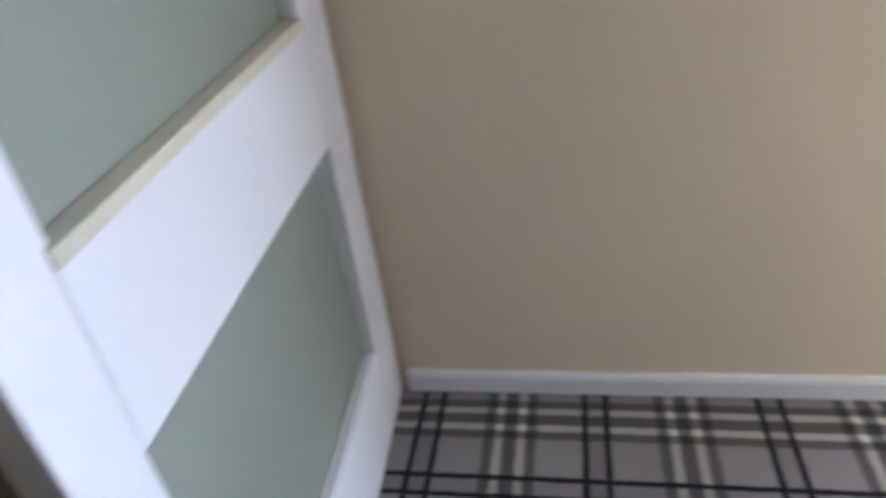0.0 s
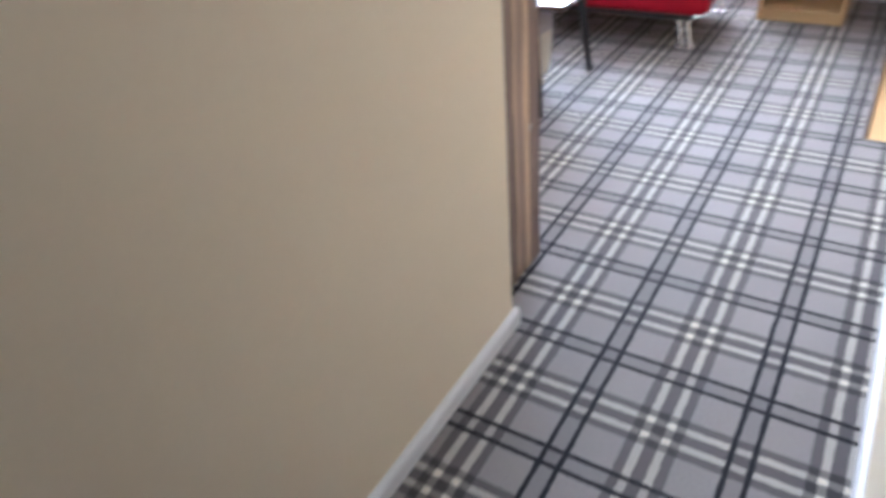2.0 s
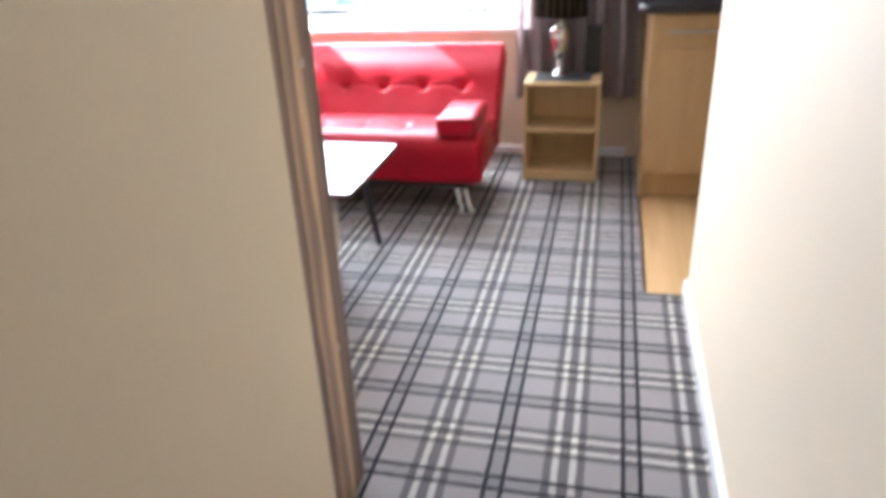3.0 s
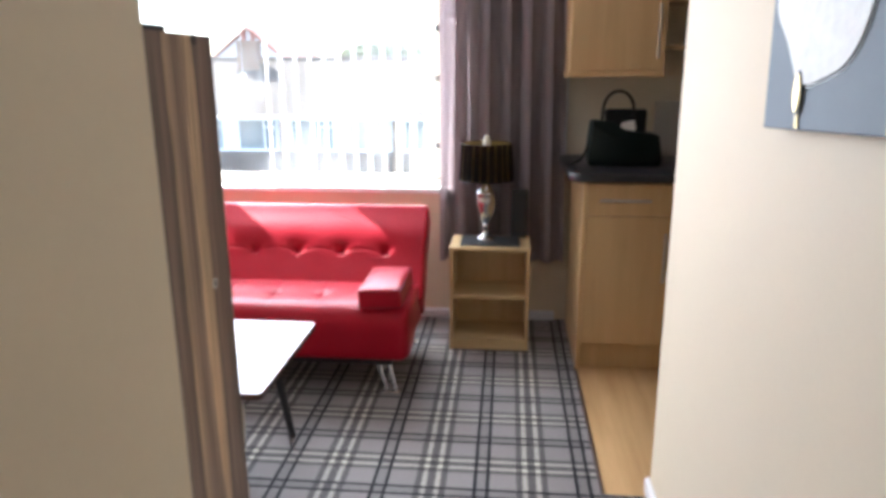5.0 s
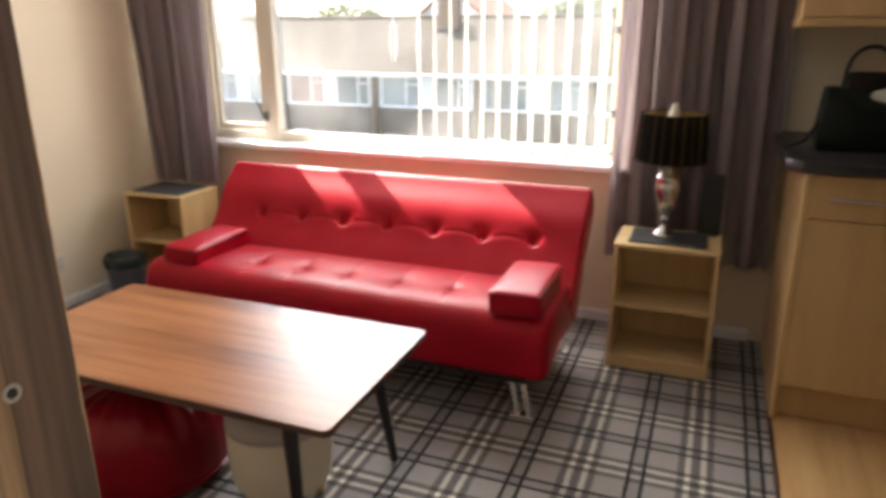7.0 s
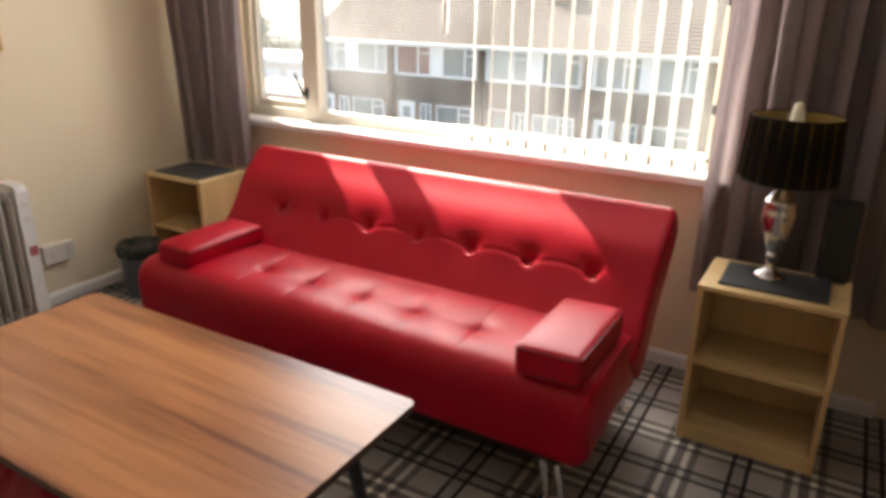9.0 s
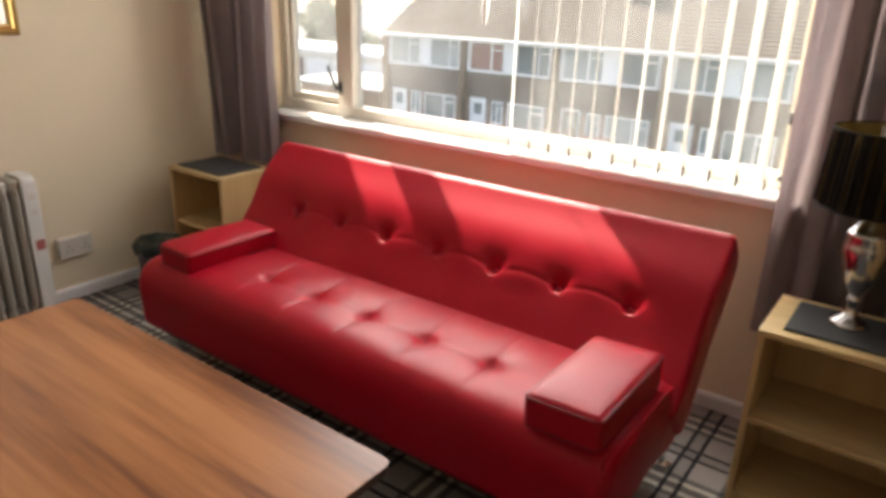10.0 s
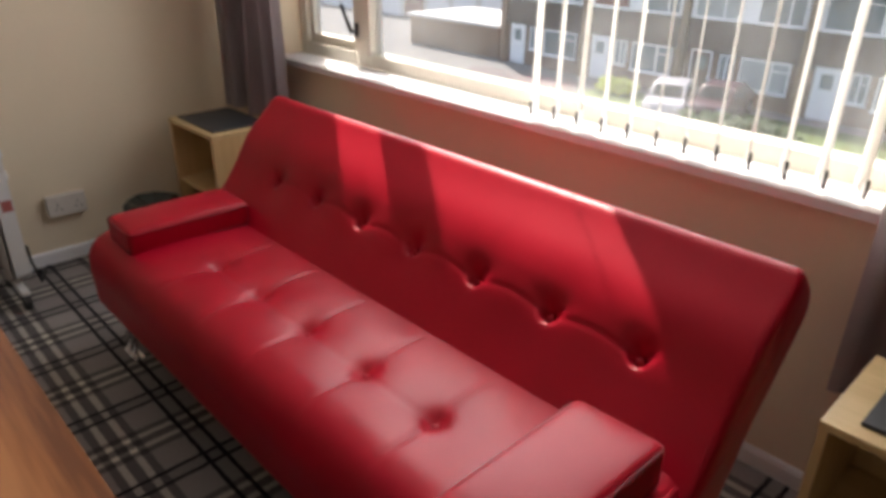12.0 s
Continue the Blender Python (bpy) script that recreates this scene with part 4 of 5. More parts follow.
# ---- tall cabinet at the hall's corner ----
def tall_cabinet():
    x0, x1, y0, y1, h, t = 2.092, 2.402, 1.505, 2.30, 1.462, 0.018
    tc = thing("tall_cabinet", ((x0 + x1) / 2, (y0 + y1) / 2, 0), "tall striped wood-print cabinet standing at the wall's corner", "cabinet")
    part("side_panel", box(x0, x1, y0, y0 + t, 0, h, 0.001), M_ZEBRANO, tc)
    part("side_panel", box(x0, x1, y1 - t, y1, 0, h, 0.001), M_ZEBRANO, tc)
    part("top", box(x0, x1 - 0.002, y0 + t, y1 - t, h - t - 0.004, h - 0.004, 0.001), M_ZEBRANO, tc)
    part("bottom", box(x0, x1 - 0.002, y0 + t, y1 - t, 0.06, 0.06 + t, 0.001), M_ZEBRANO, tc)
    part("plinth", box(x1 - 0.03, x1 - 0.012, y0 + t, y1 - t, 0, 0.06), M_ZEBRANO, tc)
    part("back_panel", box(x0, x0 + 0.004, y0 + t, y1 - t, 0.06 + t, h - t - 0.004), M_ZEBRANO, tc)
    for k in range(2):
        a = y0 + t + 0.002 + k * (y1 - y0 - 2 * t) / 2
        d = part("door", box(x1 - 0.02, x1 - 0.002, a, a + (y1 - y0 - 2 * t) / 2 - 0.004, 0.06 + t + 0.002, h - t - 0.008, 0.001), M_ZEBRANO, tc)
        hy = a + ((y1 - y0 - 2 * t) / 2 - 0.05 if k == 0 else 0.045)
        part("handle", tube([(x1 - 0.002, hy, 0.74), (x1 + 0.02, hy, 0.745), (x1 + 0.02, hy, 0.855), (x1 - 0.002, hy, 0.86)], 0.005, 8), M_STEEL, d, "steel bow handle", True)
    for x, z in ((2.344, 1.455), (2.344, 1.114), (2.142, 1.119), (2.344, 0.45), (2.142, 0.45)):
        c = lathe(0, 0, [(0.0075, -0.001), (0.0075, 0.0012), (0.0058, 0.0016), (0.0045, 0.0002), (0.002, 0.0001)], 14)
        c.transform(Matrix.Translation((x, y0, z)) @ Matrix.Rotation(radians(90), 4, "X"))
        sc = part("screw", c, M_RADPANEL if z < 1.4 else M_BLACK, tc, "pale cap with a dark recess", True)
        rc = lathe(0, 0, [(0.0042, 0.0), (0.0042, 0.0013), (0.001, 0.0013)], 12)
        rc.transform(Matrix.Translation((x, y0, z)) @ Matrix.Rotation(radians(90), 4, "X"))
        part("recess", rc, M_BLACK, sc)


tall_cabinet()
tagged(part("black_tray", box(2.10, 2.285, 1.512, 1.80, 1.462, 1.470, 0.002), M_BLACK), "thin black tray on the tall cabinet", "tray")


# ---- pictures ----
def canvas_print():
    x0, x1, y0, y1, z0, z1 = 2.05, 2.765, RIGHT_Y + 0.002, RIGHT_Y + 0.036, 1.308, 2.03
    cp = thing("canvas_painting", ((x0 + x1) / 2, y0, z0), "slate-blue canvas painting of white poppies with gold buds", "painting")
    part("canvas", box(x0, x1, y0, y1, z0, z1, 0.003), M_CANVAS, cp)

    def blob(cx, cz, rx, rz, seed, y):
        rnd = random.Random(seed)
        w = [(k, rnd.uniform(0, 6.28), rnd.uniform(0.02, 0.06)) for k in range(2, 8)]
        return [(cx + rx * (1 + sum(s * math.sin(k * a + p) for k, p, s in w)) * math.cos(a), cz + rz * (1 + sum(s * math.sin(k * a + p) for k, p, s in w)) * math.sin(a))
                for a in (2 * math.pi * j / 48 for j in range(48))]
    for cx, cz, rx, rz, sd in ((2.565, 1.60, 0.185, 0.215, 2), (2.22, 1.83, 0.14, 0.15, 7)):
        part("petal_outline", prism(blob(cx, cz, rx * 1.035, rz * 1.03, sd, 0), "y", y1 + 0.0003, y1 + 0.0012), M_INK, cp)
        part("petal", prism(blob(cx, cz, rx, rz, sd, 0), "y", y1 + 0.0012, y1 + 0.004), M_PETAL, cp, "white raised paint petal")
    for bx, bz in ((2.612, 1.368), (2.325, 1.46)):
        part("bud_outline", prism([(bx + 0.017 * math.cos(a), bz + 0.036 * math.sin(a)) for a in (2 * math.pi * j / 24 for j in range(24))], "y", y1 + 0.0042, y1 + 0.005), M_INK, cp)
        part("bud", prism([(bx + 0.013 * math.cos(a), bz + 0.031 * math.sin(a)) for a in (2 * math.pi * j / 24 for j in range(24))], "y", y1 + 0.005, y1 + 0.007), M_GOLDPAINT, cp, "gold painted bud")
        part("stem", prism([(bx - 0.006, z0 + 0.003), (bx + 0.004, z0 + 0.003), (bx + 0.003, bz - 0.034), (bx - 0.003, bz - 0.034)], "y", y1 + 0.0003, y1 + 0.003), M_GOLDPAINT, cp)

    # it hangs a little crooked
    cp.matrix_basis = Matrix.Translation((x1, y0, z0)) @ Matrix.Rotation(radians(3.0), 4, "Y") @ Matrix.Translation((-x1, -y0, -z0)) @ cp.matrix_basis


canvas_print()


def gilt_mirror():
    x0, x1, z0, z1, y = 3.55, 4.285, 1.125, 1.72, SIDE_Y
    gm = thing("wall_mirror", ((x0 + x1) / 2, y, z0), "gilt-framed wall mirror on the cream wall", "mirror")
    w = 0.042
    prof = [(0, 0.003), (0.004, 0.022), (0.012, 0.026), (0.020, 0.018), (0.030, 0.020), (0.038, 0.012), (w, 0.010), (w, 0.003)]
    cx, cz, hw, hh = (x0 + x1) / 2, (z0 + z1) / 2, (x1 - x0) / 2, (z1 - z0) / 2
    for k in range(4):
        bm = bmesh.new()
        rows = []
        for sgn in (-1, 1):
            r = []
            for a, d in prof:
                lx, lz = sgn * ((hw if k % 2 == 0 else hh) - a), -((hh if k % 2 == 0 else hw) - a)
                rot = radians(90 * k)
                r.append(bm.verts.new((cx + lx * math.cos(rot) - lz * math.sin(rot), y - d, cz + lx * math.sin(rot) + lz * math.cos(rot))))
            rows.append(r)
        n = len(prof)
        for j in range(n):
            i = (j + 1) % n
            bm.faces.new((rows[0][j], rows[0][i], rows[1][i], rows[1][j]))
        bm.faces.new(rows[0])
        bm.faces.new(rows[1][::-1])
        part("frame", bm, M_GILT, gm)
    part("glass", box(x0 + w - 0.004, x1 - w + 0.004, y - 0.008, y - 0.003, z0 + w - 0.004, z1 - w + 0.004), M_MIRROR, gm, "mirror glass")


gilt_mirror()


# ---- heater, socket, bin ----
def oil_radiator():
    y, x0, pitch, n = 3.85, 3.765, 0.0415, 8
    ra = thing("oil_radiator", (3.93, y, 0), "grey oil-filled electric radiator with a white control end", "radiator")
    for k in range(n):
        x = x0 + pitch * k
        out = [(y + a, 0.365 + b) for a, b in rounded(0.135, 0.53, 0.05, 6)]
        bm = prism(out, "x", x - 0.004, x + 0.004, 0.002)
        for yy in (-0.045, 0.045):
            tube([(x, y + yy, 0.14), (x, y + yy, 0.60)], 0.011, 8, bm=bm)
        prism([(y + a, 0.365 + b) for a, b in rounded(0.118, 0.46, 0.04, 4)], "x", x - 0.012, x + 0.012, 0.004, bm=bm)
        for zz in (0.612, 0.118):
            box(x - 0.0195, x + 0.0195, y - 0.052, y + 0.052, zz - 0.024, zz + 0.024, 0.014, 3, bm=bm)
        part("fin", bm, M_RADIATOR, ra, "", True, 40)
    for z in (0.155, 0.585):
        part("header_pipe", tube([(x0 - 0.01, y, z), (x0 + pitch * n, y, z)], 0.018, 12), M_RADIATOR, ra, "", True)
    xe = x0 + pitch * (n - 1) + 0.018
    cp = part("control_panel", prism([(y + a, 0.37 + b) for a, b in rounded(0.15, 0.555, 0.03, 5)], "x", xe, xe + 0.05, 0.006), M_RADPANEL, ra, "white plastic control end", True)
    for z in (0.545, 0.465):
        c = lathe(0, 0, [(0.020, 0), (0.019, 0.014), (0.015, 0.017), (0.004, 0.0175)], 18)
        c.transform(Matrix.Translation((xe + 0.05, y, z)) @ Matrix.Rotation(radians(90), 4, "Y"))
        part("knob", c, M_RADPANEL, cp, "", True)
    part("rating_label", box(xe + 0.012, xe + 0.045, y - 0.0762, y - 0.0752, 0.36, 0.40), M_REDPRINT, cp, "red printed label")
    for zz in (0.50, 0.56):
        part("print", box(xe + 0.014, xe + 0.04, y - 0.0762, y - 0.0752, zz, zz + 0.022), M_SOCKET, cp)
    for x in (x0 + 0.02, xe + 0.005):
        f = part("foot", box(x - 0.015, x + 0.015, y - 0.13, y + 0.13, 0.055, 0.075, 0.006), M_RADPANEL, ra)
        for yy in (-0.115, 0.115):
            part("castor", tube([(x - 0.012, y + yy, 0.028), (x + 0.012, y + yy, 0.028)], 0.028, 14), M_RUBBER, f, "", True)
        tie = tube([(x, y, 0.07), (x, y, 0.12)], 0.012, 8)
        part("stay", tie, M_RADPANEL, f)
    part("flex", tube([(xe + 0.045, y + 0.03, 0.20), (xe + 0.075, y + 0.04, 0.17), (xe + 0.08, y + 0.05, 0.10), (xe + 0.10, y + 0.06, 0.012), (xe + 0.13, y + 0.14, 0.006), (xe + 0.16, SIDE_Y - 0.03, 0.006)], 0.005, 8), M_BLACK, ra, "black flex", True)


oil_radiator()


def double_socket():
    x0, z0 = 4.28, 0.198
    so = thing("double_socket", (x0 + 0.073, SIDE_Y, z0), "ivory plastic double wall socket", "socket")
    part("back_box", box(x0 + 0.002, x0 + 0.144, SIDE_Y - 0.022, SIDE_Y, z0 + 0.002, z0 + 0.084, 0.003), M_SOCKET, so)
    part("plate", box(x0, x0 + 0.146, SIDE_Y - 0.032, SIDE_Y - 0.022, z0, z0 + 0.086, 0.003), M_SOCKET, so)
    for sx in (0.028, 0.102):
        part("switch", box(x0 + sx + 0.008, x0 + sx + 0.020, SIDE_Y - 0.036, SIDE_Y - 0.032, z0 + 0.060, z0 + 0.078, 0.001), M_SOCKET, so)
        for px, pz in ((0.009, 0.046), (0.0, 0.026), (0.020, 0.026)):
            part("slot", box(x0 + sx + px, x0 + sx + px + 0.006, SIDE_Y - 0.0325, SIDE_Y - 0.0318, z0 + pz, z0 + pz + 0.006), M_BLACK, so)


double_socket()


def waste_bin():
    x, y = 4.61, 3.83
    wb = thing("waste_bin", (x, y, 0), "blue-grey plastic waste bin with a dark liner", "bin")
    part("body", lathe(x, y, [(0.075, 0), (0.078, 0.004), (0.096, 0.235), (0.099, 0.24), (0.092, 0.24), (0.074, 0.01), (0.01, 0.008)], 32), M_BIN, wb, "", True)
    rnd = random.Random(4)
    ph = [rnd.uniform(0, 6.28) for _ in range(5)]

    def wave(a, r, z):
        return r * (1 + 0.04 * math.sin(7 * a + ph[0]) + 0.03 * math.sin(11 * a + ph[1] + 30 * z) + 0.025 * math.sin(17 * a + ph[2]))
    part("liner", lathe(x, y, [(0.099, 0.20), (0.104, 0.225), (0.104, 0.245), (0.094, 0.258), (0.075, 0.25), (0.05, 0.235), (0.02, 0.225)], 60, wave=wave), M_BINBAG, wb, "crumpled dark bin liner", True, 70)


waste_bin()


# ---- kitchen ----
KX, KY0, KY1 = 4.552, 0.262, 0.738


def bar_handle(p, q, off, parent):
    """A slim bar on two posts; off: how far it stands out towards -x."""
    p, q, o = Vector(p), Vector(q), Vector((-off, 0, 0))
    bm = tube([p + o, q + o], 0.006, 10)
    for f in (0.12, 0.88):
        c = p.lerp(q, f)
        tube([c, c + o], 0.0045, 8, bm=bm)
    part("handle", bm, M_STEEL, parent, "brushed steel bar handle", True)


def base_unit():
    bu = thing("base_cabinet", (4.85, (KY0 + KY1) / 2, 0), "pale wood kitchen base cabinet with one drawer", "cabinet")
    part("body", box(KX + 0.02, 5.22, KY0, KY1 - 0.018, 0.14, 0.918), M_KITCHEN, bu)
    part("end_panel", box(KX, 5.22, KY1 - 0.018, KY1, 0.0, 0.918, 0.001), M_KITCHEN, bu)
    part("plinth", box(KX + 0.05, KX + 0.066, KY0, KY1 - 0.018, 0.0, 0.138), M_KITCHEN, bu)
    d = part("drawer", box(KX, KX + 0.019, KY0 + 0.002, KY1 - 0.02, 0.764, 0.912, 0.002), M_KITCHEN, bu)
    bar_handle((KX, 0.44, 0.838), (KX, 0.665, 0.838), 0.028, d)
    d = part("door", box(KX, KX + 0.019, KY0 + 0.002, KY1 - 0.02, 0.142, 0.760, 0.002), M_KITCHEN, bu)
    bar_handle((KX, 0.366, 0.46), (KX, 0.366, 0.69), 0.028, d)


def wall_unit():
    wx, z0, z1 = 4.86, 1.372, 2.09
    wu = thing("wall_cabinet", (5.05, (KY0 + KY1) / 2, z0), "pale wood kitchen wall cabinet above the worktop", "cabinet")
    y0, y1 = 0.357, 0.796
    part("body", box(wx + 0.02, WIN_X - 0.002, y0, y1, z0 + 0.03, z1, 0.001), M_KITCHEN, wu)
    d = part("door", box(wx, wx + 0.019, y0 + 0.002, y1 - 0.002, z0 + 0.034, z1, 0.002), M_KITCHEN, wu)
    bar_handle((wx, y0 + 0.04, 1.46), (wx, y0 + 0.04, 1.70), 0.028, d)
    part("pelmet", box(wx - 0.012, wx + 0.02, y0, y1 + 0.008, z0, z0 + 0.03, 0.004), M_KITCHEN, wu)
    part("pelmet", box(wx + 0.02, WIN_X - 0.002, y1 - 0.012, y1 + 0.008, z0, z0 + 0.029, 0.004), M_KITCHEN, wu)
    ws = thing("wall_shelf", (5.08, 0.18, 1.5), "dark open kitchen shelf beside the wall cabinet", "shelf")
    for z in (1.50, 1.72, 1.94):
        part("board", box(4.98, WIN_X - 0.002, 0.02, 0.35, z, z + 0.02, 0.002), M_KITCHEN, ws)
    part("upright", box(4.98, WIN_X - 0.002, 0.0, 0.018, 1.50, 2.0), M_KITCHEN, ws)


base_unit()
wall_unit()
wt = prism([(4.575, 0.806), (4.52, 0.762), (4.522, -0.9), (5.246, -0.9), (5.246, 0.806)], "z", 0.92, 0.96, 0.006)
top = thing("worktop", (4.88, 0.0, 0.92), "dark speckled kitchen worktop with a clipped corner", "worktop")
part("slab", wt, M_WORKTOP, top, "", True)
part("edge_strip", box(4.511, 4.5185, -0.9, 0.755, 0.922, 0.957, 0.003), M_WORKTOP, top, "rounded front edging")
structure("splashback", box(WIN_X - 0.006, WIN_X - 0.001, -0.9, 0.765, 0.961, 1.371), M_SPLASH, "cream kitchen splashback", "splashback")
structure("splashback_trim", box(WIN_X - 0.010, WIN_X - 0.001, 0.766, 0.778, 0.961, 1.371, 0.002), M_WHITE, "white splashback edge strip", "trim")


def washing_machine():
    wm = thing("washing_machine", (4.88, -0.07, 0), "white washing machine under the worktop", "washing machine")
    part("body", box(4.59, 5.2, -0.37, 0.225, 0.02, 0.90, 0.012), M_APPLIANCE, wm)
    part("fascia", box(4.582, 4.59, -0.36, 0.215, 0.78, 0.895, 0.003), M_RADPANEL, wm)
    c = lathe(0, 0, [(0.17, 0), (0.175, 0.012), (0.15, 0.022), (0.13, 0.012), (0.02, 0.008)], 32)
    c.transform(Matrix.Translation((4.59, -0.07, 0.46)) @ Matrix.Rotation(radians(-90), 4, "Y"))
    part("porthole", c, M_CHROME, wm, "chrome porthole ring", True)
    part("dial", tube([(4.582, 0.14, 0.84), (4.562, 0.14, 0.84)], 0.025, 20), M_RADPANEL, wm, "", True)
    for y in (-0.33, 0.18):
        part("foot", tube([(4.65, y, 0.02), (4.65, y, 0)], 0.02, 10), M_RUBBER, wm)


washing_machine()


def handbag():
    hb = thing("handbag", (4.83, 0.53, 0.96), "dark green structured leather handbag standing on the worktop", "handbag")
    # front bag: a tapered body, fuller at its base
    bm = prism([(0.365, 0.962), (0.70, 0.962), (0.705, 1.0), (0.69, 1.16), (0.685, 1.175), (0.63, 1.172), (0.55, 1.125), (0.42, 1.115), (0.375, 1.11), (0.355, 1.0)], "x", 4.76, 4.90, 0.012)
    part("body", bm, M_BAG, hb, "", True)
    part("flap", prism([(0.60, 1.176), (0.69, 1.178), (0.688, 1.15), (0.56, 1.09), (0.52, 1.12)], "x", 4.752, 4.762, 0.003), M_BAG, hb)
    part("back_pocket", prism([(0.415, 1.0), (0.605, 1.0), (0.612, 1.215), (0.60, 1.222), (0.42, 1.222), (0.41, 1.21)], "x", 4.905, 4.95, 0.01), M_BAGBLACK, hb, "black rear section", True)
    pts = [(4.83, 0.638, 1.16)]
    for k in range(13):
        a = math.pi * k / 12
        pts.append((4.83, 0.563 + 0.071 * math.cos(a), 1.225 + 0.085 * math.sin(a)))
    pts.append((4.83, 0.488, 1.12))
    part("handle", tube(pts, 0.0075, 10), M_BAGBLACK, hb, "rolled top handle", True)
    part("paper", prism([(0.485, 1.12), (0.565, 1.125), (0.545, 1.165), (0.49, 1.178)], "x", 4.80, 4.803), M_PAPER, hb, "folded white paper")
    part("strap", tube([(4.80, 0.70, 1.05), (4.78, 0.735, 0.99), (4.76, 0.79, 0.966), (4.68, 0.80, 0.966), (4.62, 0.77, 0.966)], 0.006, 8), M_BAGBLACK, hb, "thin shoulder strap", True)
    for y in (0.638, 0.488):
        part("ring", tube([(4.815, y, 1.14), (4.845, y, 1.14)], 0.012, 10), M_STEEL, hb, "", True)


handbag()
tray = prism([(0.165, 0.962), (0.325, 0.962), (0.325, 1.25), (0.165, 1.25)], "x", 5.16, 5.178, 0.005)
tagged(part("chopping_board", tray, M_RADIATOR), "grey board leaning against the splashback", "chopping board")


# ---- outside: the terrace across the way, lower than the flat ----
GZ = -6.1
FX, EAVE, SILL, BAND = 35.0, -0.85, -2.5, -4.05


def ring(y0, y1, z0, z1, w, x0, x1):
    """Four bars round an opening in a wall that faces -x."""
    bm = box(x0, x1, y0, y1, z0, z0 + w)
    box(x0, x1, y0, y1, z1 - w, z1, bm=bm)
    box(x0, x1, y0, y0 + w, z0 + w, z1 - w, bm=bm)
    box(x0, x1, y1 - w, y1, z0 + w, z1 - w, bm=bm)
    return bm


def house_window(parent, y0, y1, z0, z1, split, pane_mat, label=""):
    wdw = part("window", ring(y0, y1, z0, z1, 0.07, FX - 0.06, FX + 0.04), M_UPVC, parent, label or "white framed window")
    part("pane", box(FX - 0.005, FX + 0.01, y0 + 0.07, y1 - 0.07, z0 + 0.07, z1 - 0.07), pane_mat, wdw)
    part("mullion", box(FX - 0.05, FX - 0.006, split - 0.04, split + 0.04, z0 + 0.07, z1 - 0.07), M_UPVC, wdw)
    part("top_light", box(FX - 0.045, FX - 0.007, y0 + 0.07, split - 0.04, z1 - 0.42, z1 - 0.37), M_UPVC, wdw)
    part("sill", box(FX - 0.12, FX - 0.062, y0 - 0.05, y1 + 0.05, z0 - 0.05, z0), M_UPVC, wdw)


def roof_courses(y0, y1, x0, z0, x1, z1, n):
    """Overlapping courses of tiles up a slope, each a low step, cut into tiles by shallow waves."""
    bm = bmesh.new()
    run, rise = (x1 - x0) / n, (z1 - z0) / n
    for k in range(n):
        xa, za = x0 + run * k, z0 + rise * k
        xb, zb = xa + run * 1.08, za + rise * 1.08
        m = max(2, int((y1 - y0) / 0.3))
        lo0, lo1, hi = [], [], []
        for j in range(m + 1):
            y = y0 + (y1 - y0) * j / m
            w = 0.015 * ((j + k) % 2)
            lo0.append(bm.verts.new((xa, y, za)))
            lo1.append(bm.verts.new((xa, y, za + 0.05 + w)))
            hi.append(bm.verts.new((xb, y, zb + 0.008)))
        for j in range(m):
            bm.faces.new((lo0[j], lo0[j + 1], lo1[j + 1], lo1[j]))
            bm.faces.new((lo1[j], lo1[j + 1], hi[j + 1], hi[j]))
    return bm


